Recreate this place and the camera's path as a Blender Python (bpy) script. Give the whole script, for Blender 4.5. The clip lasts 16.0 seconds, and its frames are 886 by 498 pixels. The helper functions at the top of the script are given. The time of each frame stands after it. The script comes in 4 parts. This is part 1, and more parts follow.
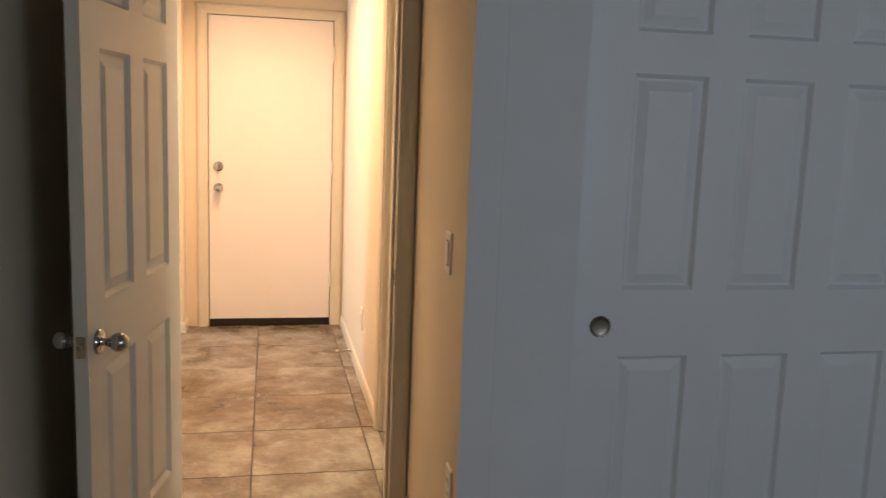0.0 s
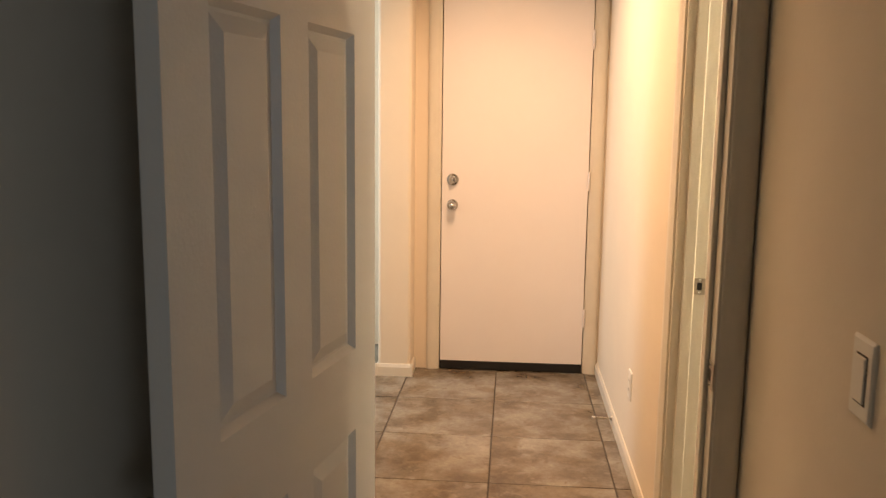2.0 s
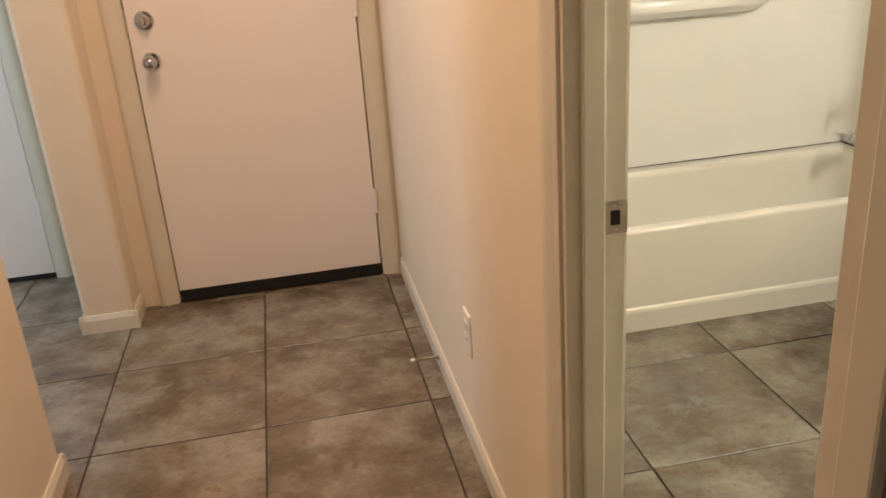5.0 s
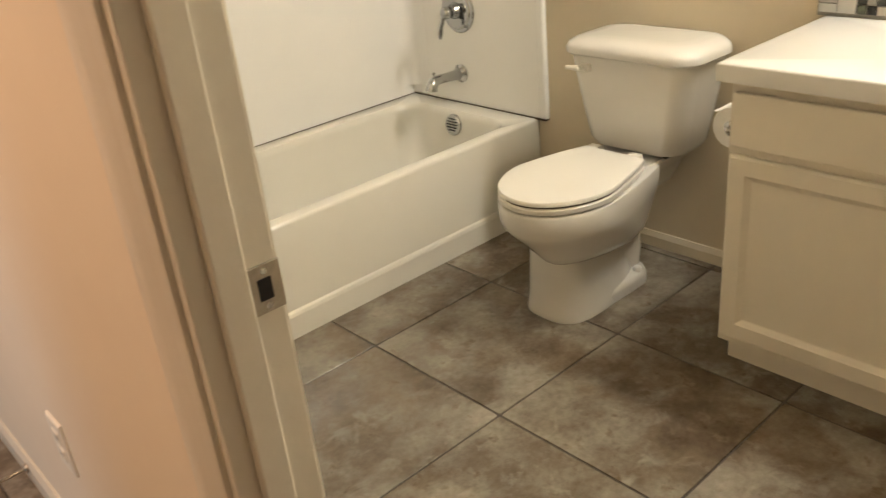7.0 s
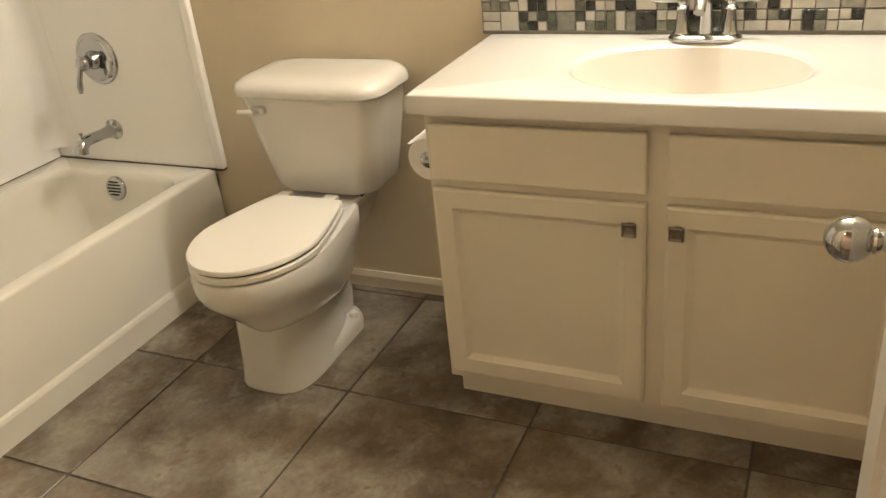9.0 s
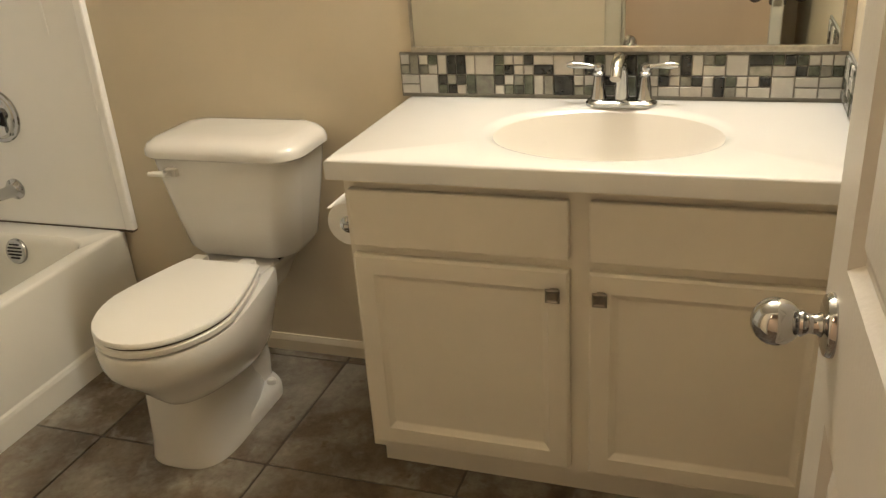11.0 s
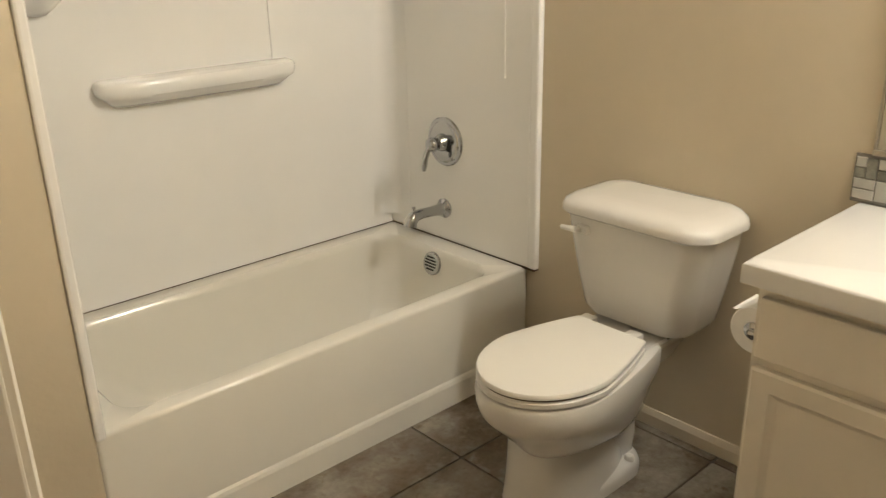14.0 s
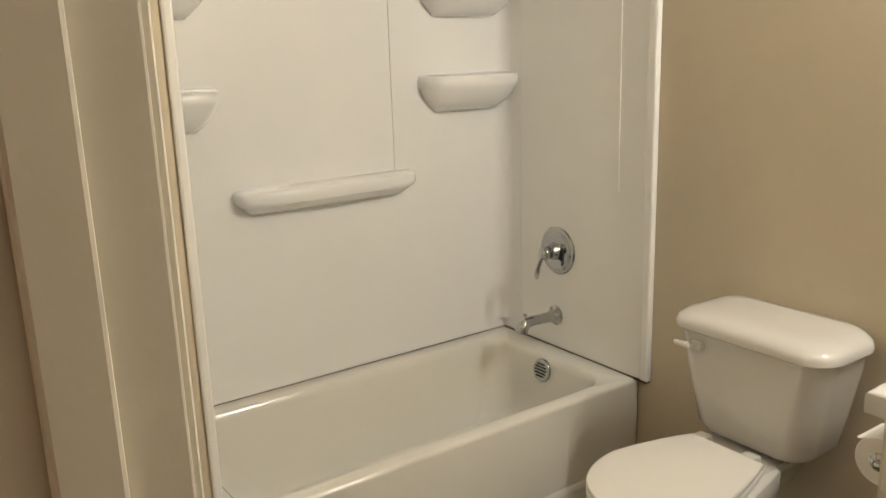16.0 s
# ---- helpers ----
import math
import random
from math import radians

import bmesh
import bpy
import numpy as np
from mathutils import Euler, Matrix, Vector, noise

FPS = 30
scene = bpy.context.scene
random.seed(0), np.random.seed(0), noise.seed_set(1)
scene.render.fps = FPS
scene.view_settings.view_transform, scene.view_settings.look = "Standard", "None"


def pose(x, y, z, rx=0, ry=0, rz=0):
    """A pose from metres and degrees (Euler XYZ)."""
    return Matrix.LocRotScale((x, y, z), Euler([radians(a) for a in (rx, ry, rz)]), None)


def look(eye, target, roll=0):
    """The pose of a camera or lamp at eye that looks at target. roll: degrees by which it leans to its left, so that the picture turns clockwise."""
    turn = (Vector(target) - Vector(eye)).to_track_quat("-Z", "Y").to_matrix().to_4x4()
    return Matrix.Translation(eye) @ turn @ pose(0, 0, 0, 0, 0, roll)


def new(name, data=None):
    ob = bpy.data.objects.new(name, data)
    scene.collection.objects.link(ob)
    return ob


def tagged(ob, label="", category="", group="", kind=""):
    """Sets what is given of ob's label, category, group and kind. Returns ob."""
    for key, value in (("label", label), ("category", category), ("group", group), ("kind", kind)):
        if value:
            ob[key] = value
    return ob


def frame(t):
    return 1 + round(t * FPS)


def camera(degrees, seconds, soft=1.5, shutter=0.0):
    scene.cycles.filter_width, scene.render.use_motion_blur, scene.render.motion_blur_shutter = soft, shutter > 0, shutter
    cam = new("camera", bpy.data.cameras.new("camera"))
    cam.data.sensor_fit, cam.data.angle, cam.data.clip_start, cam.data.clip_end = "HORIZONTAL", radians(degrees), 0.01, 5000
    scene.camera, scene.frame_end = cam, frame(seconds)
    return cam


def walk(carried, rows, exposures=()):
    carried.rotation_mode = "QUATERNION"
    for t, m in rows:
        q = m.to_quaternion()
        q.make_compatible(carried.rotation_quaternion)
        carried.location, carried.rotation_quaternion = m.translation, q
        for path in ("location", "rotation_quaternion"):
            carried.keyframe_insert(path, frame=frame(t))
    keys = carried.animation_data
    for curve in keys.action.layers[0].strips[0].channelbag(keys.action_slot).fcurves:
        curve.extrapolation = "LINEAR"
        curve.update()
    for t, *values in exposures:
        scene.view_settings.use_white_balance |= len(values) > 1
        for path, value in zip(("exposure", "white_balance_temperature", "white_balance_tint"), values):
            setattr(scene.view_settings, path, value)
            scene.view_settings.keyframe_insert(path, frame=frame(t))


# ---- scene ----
cam = camera(55.8, 16.0, soft=1.3, shutter=0.25)
PATH = [
    (0, (0.233, 0.279, 1.408), (0.642, 2.214, 1.112), 2.1),
    (0.5, (0.204, 0.487, 1.412), (0.406, 2.453, 1.108), 1.8),
    (1, (0.247, 0.77, 1.421), (0.233, 2.746, 1.113), 1.7),
    (1.5, (0.244, 1.067, 1.399), (0.122, 3.04, 1.091), 1.2),
    (2, (0.236, 1.388, 1.399), (0.075, 3.358, 1.095), 0.7),
    (2.5, (0.275, 1.742, 1.385), (0.092, 3.71, 1.082), 0.2),
    (3, (0.293, 2.03, 1.391), (0.113, 3.996, 1.072), -0.3),
    (3.2, (0.299, 2.145, 1.433), (0.122, 4.101, 1.054), -0.8),
    (5.3, (0.361, 2.897, 1.332), (0.807, 4.689, 0.565), -4.5),
    (5.5, (0.368, 2.943, 1.329), (0.897, 4.703, 0.541), -4.7),
    (6, (0.396, 3.078, 1.312), (1.14, 4.744, 0.492), -5.2),
    (6.5, (0.423, 3.177, 1.302), (1.375, 4.716, 0.452), -5.7),
    (7, (0.482, 3.275, 1.282), (1.641, 4.647, 0.401), -6.0),
    (7.5, (0.541, 3.344, 1.267), (1.888, 4.517, 0.368), -6.2),
    (8, (0.574, 3.402, 1.266), (2.048, 4.402, 0.357), -6.2),
    (8.5, (0.605, 3.443, 1.257), (2.159, 4.316, 0.35), -6.0),
    (9, (0.641, 3.452, 1.271), (2.242, 4.239, 0.368), -6.1),
    (9.5, (0.672, 3.464, 1.289), (2.318, 4.173, 0.401), -6.2),
    (9.7, (0.668, 3.468, 1.289), (2.337, 4.139, 0.415), -5.9),
    (11.8, (0.703, 3.476, 1.297), (2.425, 4.126, 0.513), -3.9),
    (12, (0.705, 3.493, 1.302), (2.409, 4.193, 0.524), -3.5),
    (12.5, (0.722, 3.519, 1.311), (2.342, 4.419, 0.557), -2.8),
    (13, (0.735, 3.523, 1.32), (2.241, 4.616, 0.587), -2.3),
    (13.5, (0.737, 3.536, 1.334), (2.121, 4.79, 0.618), -1.7),
    (14, (0.747, 3.539, 1.364), (2.005, 4.925, 0.658), -1.2),
    (14.5, (0.747, 3.527, 1.39), (1.917, 4.989, 0.687), -1.3),
    (15, (0.734, 3.521, 1.404), (1.851, 5.026, 0.706), -1.2),
    (15.5, (0.703, 3.516, 1.419), (1.807, 5.057, 0.782), -1.3),
    (16, (0.705, 3.513, 1.423), (1.811, 5.107, 0.937), -1.8),
]
EXPOSURES = [
    (0.0, 1.22, 6900, 14), (1.5, 1.08, 6800, 14), (2.5, 0.60, 6700, 12), (3.2, 0.25, 6500, 12), (5.3, 0.27, 5950, 10),
    (7.5, 0.27, 6100, 12), (9.0, 0.20, 6250, 13), (12.0, -0.12, 6050, 12), (14.5, -0.06, 5850, 12), (16.0, -0.20, 5750, 12)]
walk(cam, [(t, look(eye, target, roll)) for t, eye, target, roll in PATH], EXPOSURES)

# ---- light ----
world = bpy.data.worlds.new("interior_dark")
world.use_nodes = True
world.node_tree.nodes["Background"].inputs[0].default_value = (0.5, 0.6, 0.8, 1)
world.node_tree.nodes["Background"].inputs[1].default_value = 0.02
scene.world = world


def area_lamp(name, eye, target, w, h, watts, color, spread=180):
    data = bpy.data.lights.new(name, "AREA")
    data.shape, data.size, data.size_y, data.energy, data.color = "RECTANGLE", w, h, watts, color
    data.spread = radians(spread)
    ob = new(name, data)
    ob.matrix_world = look(eye, target)
    return ob


for y in (3.52, 3.72, 3.92):
    bulb = bpy.data.lights.new("vanity_bulb_light", "POINT")
    bulb.energy, bulb.color, bulb.shadow_soft_size = 22.0, (1.0, 0.92, 0.76), 0.05
    new("vanity_bulb_light", bulb).location = (2.50, y, 2.12)
# Unseen hall lamp split in two; the second is added to even the walls.
for y in (4.40, 5.05):
    area_lamp("hall_split_light", (0.14, y, 2.41), (0.14, y + 0.001, 0.0), 0.40, 0.40, 8.8, (1.0, 0.62, 0.37), spread=145)
area_lamp("bedroom_window_light", (2.35, -2.50, 1.5), (1.3, 2.0, 1.1), 1.4, 1.2, 16.0, (0.72, 0.85, 1.0))
area_lamp("side_room_window_light", (-2.5, 5.6, 1.6), (-0.6, 5.7, 1.1), 0.8, 1.0, 24, (0.70, 0.86, 1.0))


# ---- materials ----
def mat(name, color, rough=0.5, metal=0.0, var=0.0, scale=8.0, bump=0.0, bump_scale=60.0, color2=None, spec=0.5, coat=0.0, per_object=0.0):
    m = bpy.data.materials.new(name)
    m.use_nodes = True
    nt = m.node_tree
    b = nt.nodes["Principled BSDF"]
    b.inputs["Roughness"].default_value = rough
    b.inputs["Metallic"].default_value = metal
    b.inputs["Specular IOR Level"].default_value = spec
    b.inputs["Coat Weight"].default_value = coat
    b.inputs["Coat Roughness"].default_value = 0.08
    b.inputs["Base Color"].default_value = (*color, 1)
    tc = nt.nodes.new("ShaderNodeNewGeometry")
    if var or color2:
        n = nt.nodes.new("ShaderNodeTexNoise")
        n.inputs["Scale"].default_value = scale
        n.inputs["Detail"].default_value = 6
        n.inputs["Roughness"].default_value = 0.6
        nt.links.new(tc.outputs["Position"], n.inputs["Vector"])
        r = nt.nodes.new("ShaderNodeValToRGB")
        r.color_ramp.elements[0].position, r.color_ramp.elements[1].position = 0.3, 0.7
        lo = color2 or tuple(c * (1 - var) for c in color)
        r.color_ramp.elements[0].color, r.color_ramp.elements[1].color = (*lo, 1), (*color, 1)
        nt.links.new(n.outputs["Fac"], r.inputs["Fac"])
        out = r.outputs["Color"]
        if per_object:
            oi = nt.nodes.new("ShaderNodeObjectInfo")
            hsv = nt.nodes.new("ShaderNodeHueSaturation")
            mr = nt.nodes.new("ShaderNodeMapRange")
            mr.inputs["To Min"].default_value, mr.inputs["To Max"].default_value = 1 - per_object, 1 + per_object
            nt.links.new(oi.outputs["Random"], mr.inputs["Value"])
            nt.links.new(mr.outputs["Result"], hsv.inputs["Value"])
            nt.links.new(out, hsv.inputs["Color"])
            out = hsv.outputs["Color"]
        nt.links.new(out, b.inputs["Base Color"])
    if bump:
        n2 = nt.nodes.new("ShaderNodeTexNoise")
        n2.inputs["Scale"].default_value = bump_scale
        n2.inputs["Detail"].default_value = 4
        nt.links.new(tc.outputs["Position"], n2.inputs["Vector"])
        bp = nt.nodes.new("ShaderNodeBump")
        bp.inputs["Strength"].default_value = bump
        bp.inputs["Distance"].default_value = 0.004
        nt.links.new(n2.outputs["Fac"], bp.inputs["Height"])
        nt.links.new(bp.outputs["Normal"], b.inputs["Normal"])
    return m


# Same cream paint as the hall, darkened to put bathroom shade into the colour.
M_WALL = mat("wall_paint_shaded", (0.59, 0.512, 0.375), 0.72, var=0.06, scale=3, bump=0.22, bump_scale=38)
# Lighter copy of the one cream paint, with brighter hall light in its colour.
M_WALL_HALL = mat("wall_paint_lit", (0.76, 0.67, 0.53), 0.75, var=0.05, scale=3, bump=0.09, bump_scale=60)
# Same wall paint, tinted blue-grey to put cool window light into the colour.
M_WALL_BED = mat("wall_paint_cool_lit", (0.72, 0.76, 0.80), 0.8, var=0.05, scale=3, bump=0.09, bump_scale=60)
# Ceiling colour dulled to tan-grey so that less light bounces down.
M_CEIL = mat("ceiling_paint_dulled", (0.50, 0.46, 0.385), 0.85, var=0.04, scale=4, bump=0.3, bump_scale=60)
M_TRIM = mat("trim_paint", (0.70, 0.65, 0.54), 0.38, var=0.05, scale=12, bump=0.05, bump_scale=90)
M_BATHBASE = mat("tan_trim_paint", (0.64, 0.57, 0.44), 0.42, var=0.06, scale=12, bump=0.05, bump_scale=90)
# Cream door paint, darkened to put the dim light on open leaves into it.
M_DOOR = mat("door_paint_dimmed", (0.60, 0.575, 0.515), 0.40, var=0.04, scale=6, bump=0.10, bump_scale=140)
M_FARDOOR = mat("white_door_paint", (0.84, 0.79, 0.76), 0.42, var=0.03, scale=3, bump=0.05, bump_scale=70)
M_CLOSET = mat("closet_door_paint", (0.74, 0.78, 0.82), 0.45, var=0.04, scale=5, bump=0.08, bump_scale=140)
# Rubber sweeps; also black fill for shaded gaps, holes and a dark reflection.
M_BLACK = mat("black_rubber_and_shade", (0.010, 0.009, 0.008), 0.8, var=0.3, scale=30)
# Tub sealant; also the fill standing in for shade under the toilet lid.
M_GAP = mat("dark_sealant_and_gap_shade", (0.10, 0.07, 0.045), 0.8, var=0.4, scale=30)
M_CHROME = mat("chrome", (0.47, 0.475, 0.48), 0.09, 1.0)
M_KNOB = mat("dark_nickel", (0.30, 0.27, 0.23), 0.30, 1.0, var=0.3, scale=90)
# Same marble as the counter; the bowl's shade is put into this tan.
M_BASIN = mat("basin_shaded", (0.61, 0.575, 0.51), 0.50, spec=0.3, var=0.03, scale=5)
M_STRIKE = mat("worn_steel", (0.52, 0.48, 0.40), 0.38, 1.0, var=0.3, scale=60)
M_PORC = mat("white_porcelain", (0.66, 0.64, 0.595), 0.12, coat=0.5, var=0.02, scale=3)
M_SEAT = mat("white_plastic", (0.73, 0.705, 0.645), 0.32, var=0.02, scale=4)
M_TUB = mat("tub_acrylic", (0.76, 0.735, 0.66), 0.16, coat=0.3, var=0.03, scale=4)
M_SURR = mat("surround_acrylic", (0.87, 0.86, 0.83), 0.15, coat=0.4, var=0.03, scale=3, bump=0.5, bump_scale=5)
M_COUNTER = mat("cultured_marble", (0.69, 0.68, 0.65), 0.22, coat=0.3, var=0.03, scale=5)
M_CAB = mat("cabinet_paint", (0.735, 0.68, 0.57), 0.42, var=0.05, scale=7, bump=0.05, bump_scale=120)
M_PLATE = mat("ivory_plastic", (0.80, 0.76, 0.66), 0.35, var=0.03, scale=30)
M_PAPER = mat("tissue_paper", (0.85, 0.83, 0.79), 0.9, var=0.05, scale=40, bump=0.2, bump_scale=200)
M_CARPET = mat("beige_carpet", (0.35, 0.31, 0.25), 0.95, var=0.3, scale=90, bump=0.8, bump_scale=300)
M_GROUT = mat("dark_grout", (0.075, 0.060, 0.046), 0.9, var=0.3, scale=40, bump=0.3)
M_MIRROR = mat("mirror_glass", (0.66, 0.67, 0.61), 0.012, 1.0)
M_WOODTIP = mat("white_rubber", (0.75, 0.72, 0.66), 0.6, var=0.05, scale=60)


def floor_tile_material():
    m = bpy.data.materials.new("stone_look_tile")
    m.use_nodes = True
    nt = m.node_tree
    b = nt.nodes["Principled BSDF"]
    geo, oi = nt.nodes.new("ShaderNodeNewGeometry"), nt.nodes.new("ShaderNodeObjectInfo")
    mul = nt.nodes.new("ShaderNodeMath")
    mul.operation, mul.inputs[1].default_value = "MULTIPLY", 37.0
    comb, add = nt.nodes.new("ShaderNodeCombineXYZ"), nt.nodes.new("ShaderNodeVectorMath")
    nt.links.new(oi.outputs["Random"], mul.inputs[0])
    nt.links.new(mul.outputs[0], comb.inputs[0])
    nt.links.new(mul.outputs[0], comb.inputs[2])
    nt.links.new(geo.outputs["Position"], add.inputs[0])
    nt.links.new(comb.outputs[0], add.inputs[1])

    def tex(scale, detail, rough, distort=0.0):
        n = nt.nodes.new("ShaderNodeTexNoise")
        n.inputs["Scale"].default_value, n.inputs["Detail"].default_value = scale, detail
        n.inputs["Roughness"].default_value, n.inputs["Distortion"].default_value = rough, distort
        nt.links.new(add.outputs[0], n.inputs["Vector"])
        return n.outputs["Fac"]

    def ramp(fac, stops):
        r = nt.nodes.new("ShaderNodeValToRGB")
        e = r.color_ramp.elements
        e[0].position, e[0].color = stops[0][0], (*stops[0][1], 1)
        e[1].position, e[1].color = stops[-1][0], (*stops[-1][1], 1)
        for p, c in stops[1:-1]:
            e.new(p).color = (*c, 1)
        nt.links.new(fac, r.inputs["Fac"])
        return r.outputs["Color"]

    def mix(fac, a, bb, mode="MIX"):
        x = nt.nodes.new("ShaderNodeMix")
        x.data_type, x.blend_type = "RGBA", mode
        if hasattr(fac, "links"):
            nt.links.new(fac, x.inputs["Factor"])
        else:
            x.inputs["Factor"].default_value = fac
        nt.links.new(a, x.inputs["A"])
        nt.links.new(bb, x.inputs["B"])
        return x.outputs["Result"]

    base = ramp(tex(5.0, 7, 0.62, 0.15), [(0.30, (0.105, 0.079, 0.054)), (0.42, (0.150, 0.121, 0.088)), (0.50, (0.196, 0.168, 0.130)), (0.58, (0.245, 0.218, 0.174)), (0.70, (0.300, 0.272, 0.222))])
    fine = ramp(tex(60.0, 5, 0.7, 0.1), [(0.3, (0.80, 0.78, 0.75)), (0.7, (1.05, 1.05, 1.05))])
    bl = ramp(tex(3.4, 4, 0.55, 0.2), [(0.50, (1, 1, 1)), (0.60, (0.72, 0.65, 0.57))])
    strokes = ramp(tex(13.0, 4, 0.55, 0.7), [(0.54, (0, 0, 0)), (0.66, (0.42, 0.42, 0.42))])
    pale = ramp(tex(30.0, 3, 0.5), [(0.3, (0.225, 0.198, 0.155)), (0.7, (0.345, 0.312, 0.255))])
    spots = ramp(tex(20.0, 4, 0.6, 0.3), [(0.60, (1, 1, 1)), (0.72, (0.70, 0.63, 0.55))])
    col = mix(1.0, mix(strokes, mix(1.0, base, fine, "MULTIPLY"), pale), mix(1.0, bl, spots, "MULTIPLY"), "MULTIPLY")
    nt.links.new(col, b.inputs["Base Color"])
    b.inputs["Roughness"].default_value = 0.27
    b.inputs["Specular IOR Level"].default_value = 0.65
    bp = nt.nodes.new("ShaderNodeBump")
    bp.inputs["Strength"].default_value, bp.inputs["Distance"].default_value = 0.14, 0.003
    nt.links.new(tex(18.0, 5, 0.6), bp.inputs["Height"])
    nt.links.new(bp.outputs["Normal"], b.inputs["Normal"])
    return m


M_TILE = floor_tile_material()


# ---- mesh helpers ----
def part(name, bm, material, parent=None, label="", smooth=False):
    me = bpy.data.meshes.new(name)
    bmesh.ops.recalc_face_normals(bm, faces=bm.faces)
    bm.to_mesh(me)
    bm.free()
    me.materials.append(material)
    if smooth:
        for p in me.polygons:
            p.use_smooth = True
        me.set_sharp_from_angle(angle=radians(38))
    ob = new(name, me)
    if parent is not None:
        ob.parent = parent
        ob.matrix_parent_inverse = parent.matrix_basis.inverted()
    if label:
        tagged(ob, label)
    return ob


def empty(name, at, label, category, group="", kind=""):
    ob = new(name)
    ob.location = at
    ob.empty_display_size = 0.1
    return tagged(ob, label, category, group, kind)


def box(bm, x0, x1, y0, y1, z0, z1, bevel=0.0, segs=2):
    ret = bmesh.ops.create_cube(bm, size=1.0)
    vs = ret["verts"]
    for v in vs:
        v.co = Vector((x0 + (v.co.x + 0.5) * (x1 - x0), y0 + (v.co.y + 0.5) * (y1 - y0), z0 + (v.co.z + 0.5) * (z1 - z0)))
    if bevel:
        es = list({e for v in vs for e in v.link_edges})
        bmesh.ops.bevel(bm, geom=es, offset=bevel, segments=segs, profile=0.5, affect="EDGES")
    return bm


def boxes(*specs, bevel=0.0, segs=2):
    bm = bmesh.new()
    for s in specs:
        box(bm, *s[:6], bevel=s[6] if len(s) > 6 else bevel, segs=segs)
    return bm


def loft(rings, cap_start=True, cap_end=True, closed=True, bm=None):
    """Skin through rings of equal count."""
    bm = bm or bmesh.new()
    vr = [[bm.verts.new(p) for p in r] for r in rings]
    n = len(vr[0])
    for a, b in zip(vr, vr[1:]):
        for i in range(n if closed else n - 1):
            j = (i + 1) % n
            bm.faces.new((a[i], a[j], b[j], b[i]))
    if cap_start:
        bm.faces.new(list(reversed(vr[0])))
    if cap_end:
        bm.faces.new(vr[-1])
    return bm


def lathe(profile, origin, axis, n=28, bm=None):
    """Spin (distance along axis, radius) pairs about an axis."""
    q = Vector((0, 0, 1)).rotation_difference(Vector(axis).normalized())
    rings = []
    for d, r in profile:
        rings.append([Vector(origin) + q @ Vector((r * math.cos(2 * math.pi * k / n), r * math.sin(2 * math.pi * k / n), d)) for k in range(n)])
    return loft(rings, bm=bm)


def tube(points, radii, n=14, bm=None):
    pts = [Vector(p) for p in points]
    rings = []
    for i, p in enumerate(pts):
        d = (pts[min(i + 1, len(pts) - 1)] - pts[max(i - 1, 0)]).normalized()
        u = d.orthogonal().normalized() if abs(d.y) > 0.9 else d.cross(Vector((0, 1, 0))).normalized()
        w = d.cross(u)
        r = radii[i] if hasattr(radii, "__len__") else radii
        rings.append([p + r * (math.cos(2 * math.pi * k / n) * u + math.sin(2 * math.pi * k / n) * w) for k in range(n)])
    return loft(rings, bm=bm)


def rrect(x0, x1, y0, y1, z, r, n=48):
    """Rounded rectangle, n points, counter-clockwise."""
    r = min(r, (x1 - x0) / 2 - 1e-4, (y1 - y0) / 2 - 1e-4)
    q = n // 4
    pts = []
    for cx, cy, a0 in ((x1 - r, y1 - r, 0), (x0 + r, y1 - r, 90), (x0 + r, y0 + r, 180), (x1 - r, y0 + r, 270)):
        for k in range(q):
            a = radians(a0 + 90 * k / (q - 1))
            pts.append(Vector((cx + r * math.cos(a), cy + r * math.sin(a), z)))
    return pts


def structure(ob, label="", category=""):
    return tagged(ob, label, category, kind="structure")


# ---- structure ----
H = 2.44
wall = structure(part("wall_hall_east", boxes((0.735, 0.822, 2.36, 3.27, 0, H), (0.735, 0.822, 3.95, 6.1, 0, H), (0.735, 0.822, 3.27, 3.95, 2.07, H)), M_WALL_HALL), "cream painted hall wall with a bathroom doorway", "wall")
# The bedroom-facing end gets the copy with cool light in its colour.
wall.data.materials.append(M_WALL_BED)
for p in wall.data.polygons:
    if p.normal.y < -0.9 and p.center.y < 2.4:
        p.material_index = 1
structure(part("wall_bedroom_north", boxes((-0.47, -0.118, 3.14, 3.24, 0, H), (0.690, 0.7345, 3.14, 3.24, 0, H), (-0.118, 0.690, 3.14, 3.24, 2.068, H)), M_WALL_HALL), "painted wall with the bedroom doorway", "wall")
structure(part("wall_hall_west", boxes((-0.47, -0.37, 3.24, 4.90, 0, H, 0.012)), M_WALL_HALL), "cream painted hall wall ending at a side opening", "wall")
structure(part("wall_bedroom_west", boxes((-0.50, -0.40, -2.6, 3.14, 0, H)), M_WALL_HALL), "painted bedroom wall behind the open door", "wall")
structure(part("wall_bedroom_south", boxes((-0.50, 3.5, -2.7, -2.6, 0, H)), M_WALL_BED), "painted bedroom wall", "wall")
structure(part("wall_bedroom_east", boxes((3.4, 3.5, -2.6, 3.2, 0, H)), M_WALL_BED), "painted bedroom wall", "wall")
structure(part("wall_closet_front", boxes((0.8225, 1.04, 2.36, 2.46, 0, H), (1.04, 3.2, 2.36, 2.46, 2.06, H), (3.2, 3.3995, 2.36, 2.46, 0, H)), M_WALL_BED), "painted bedroom wall round the closet opening", "wall")
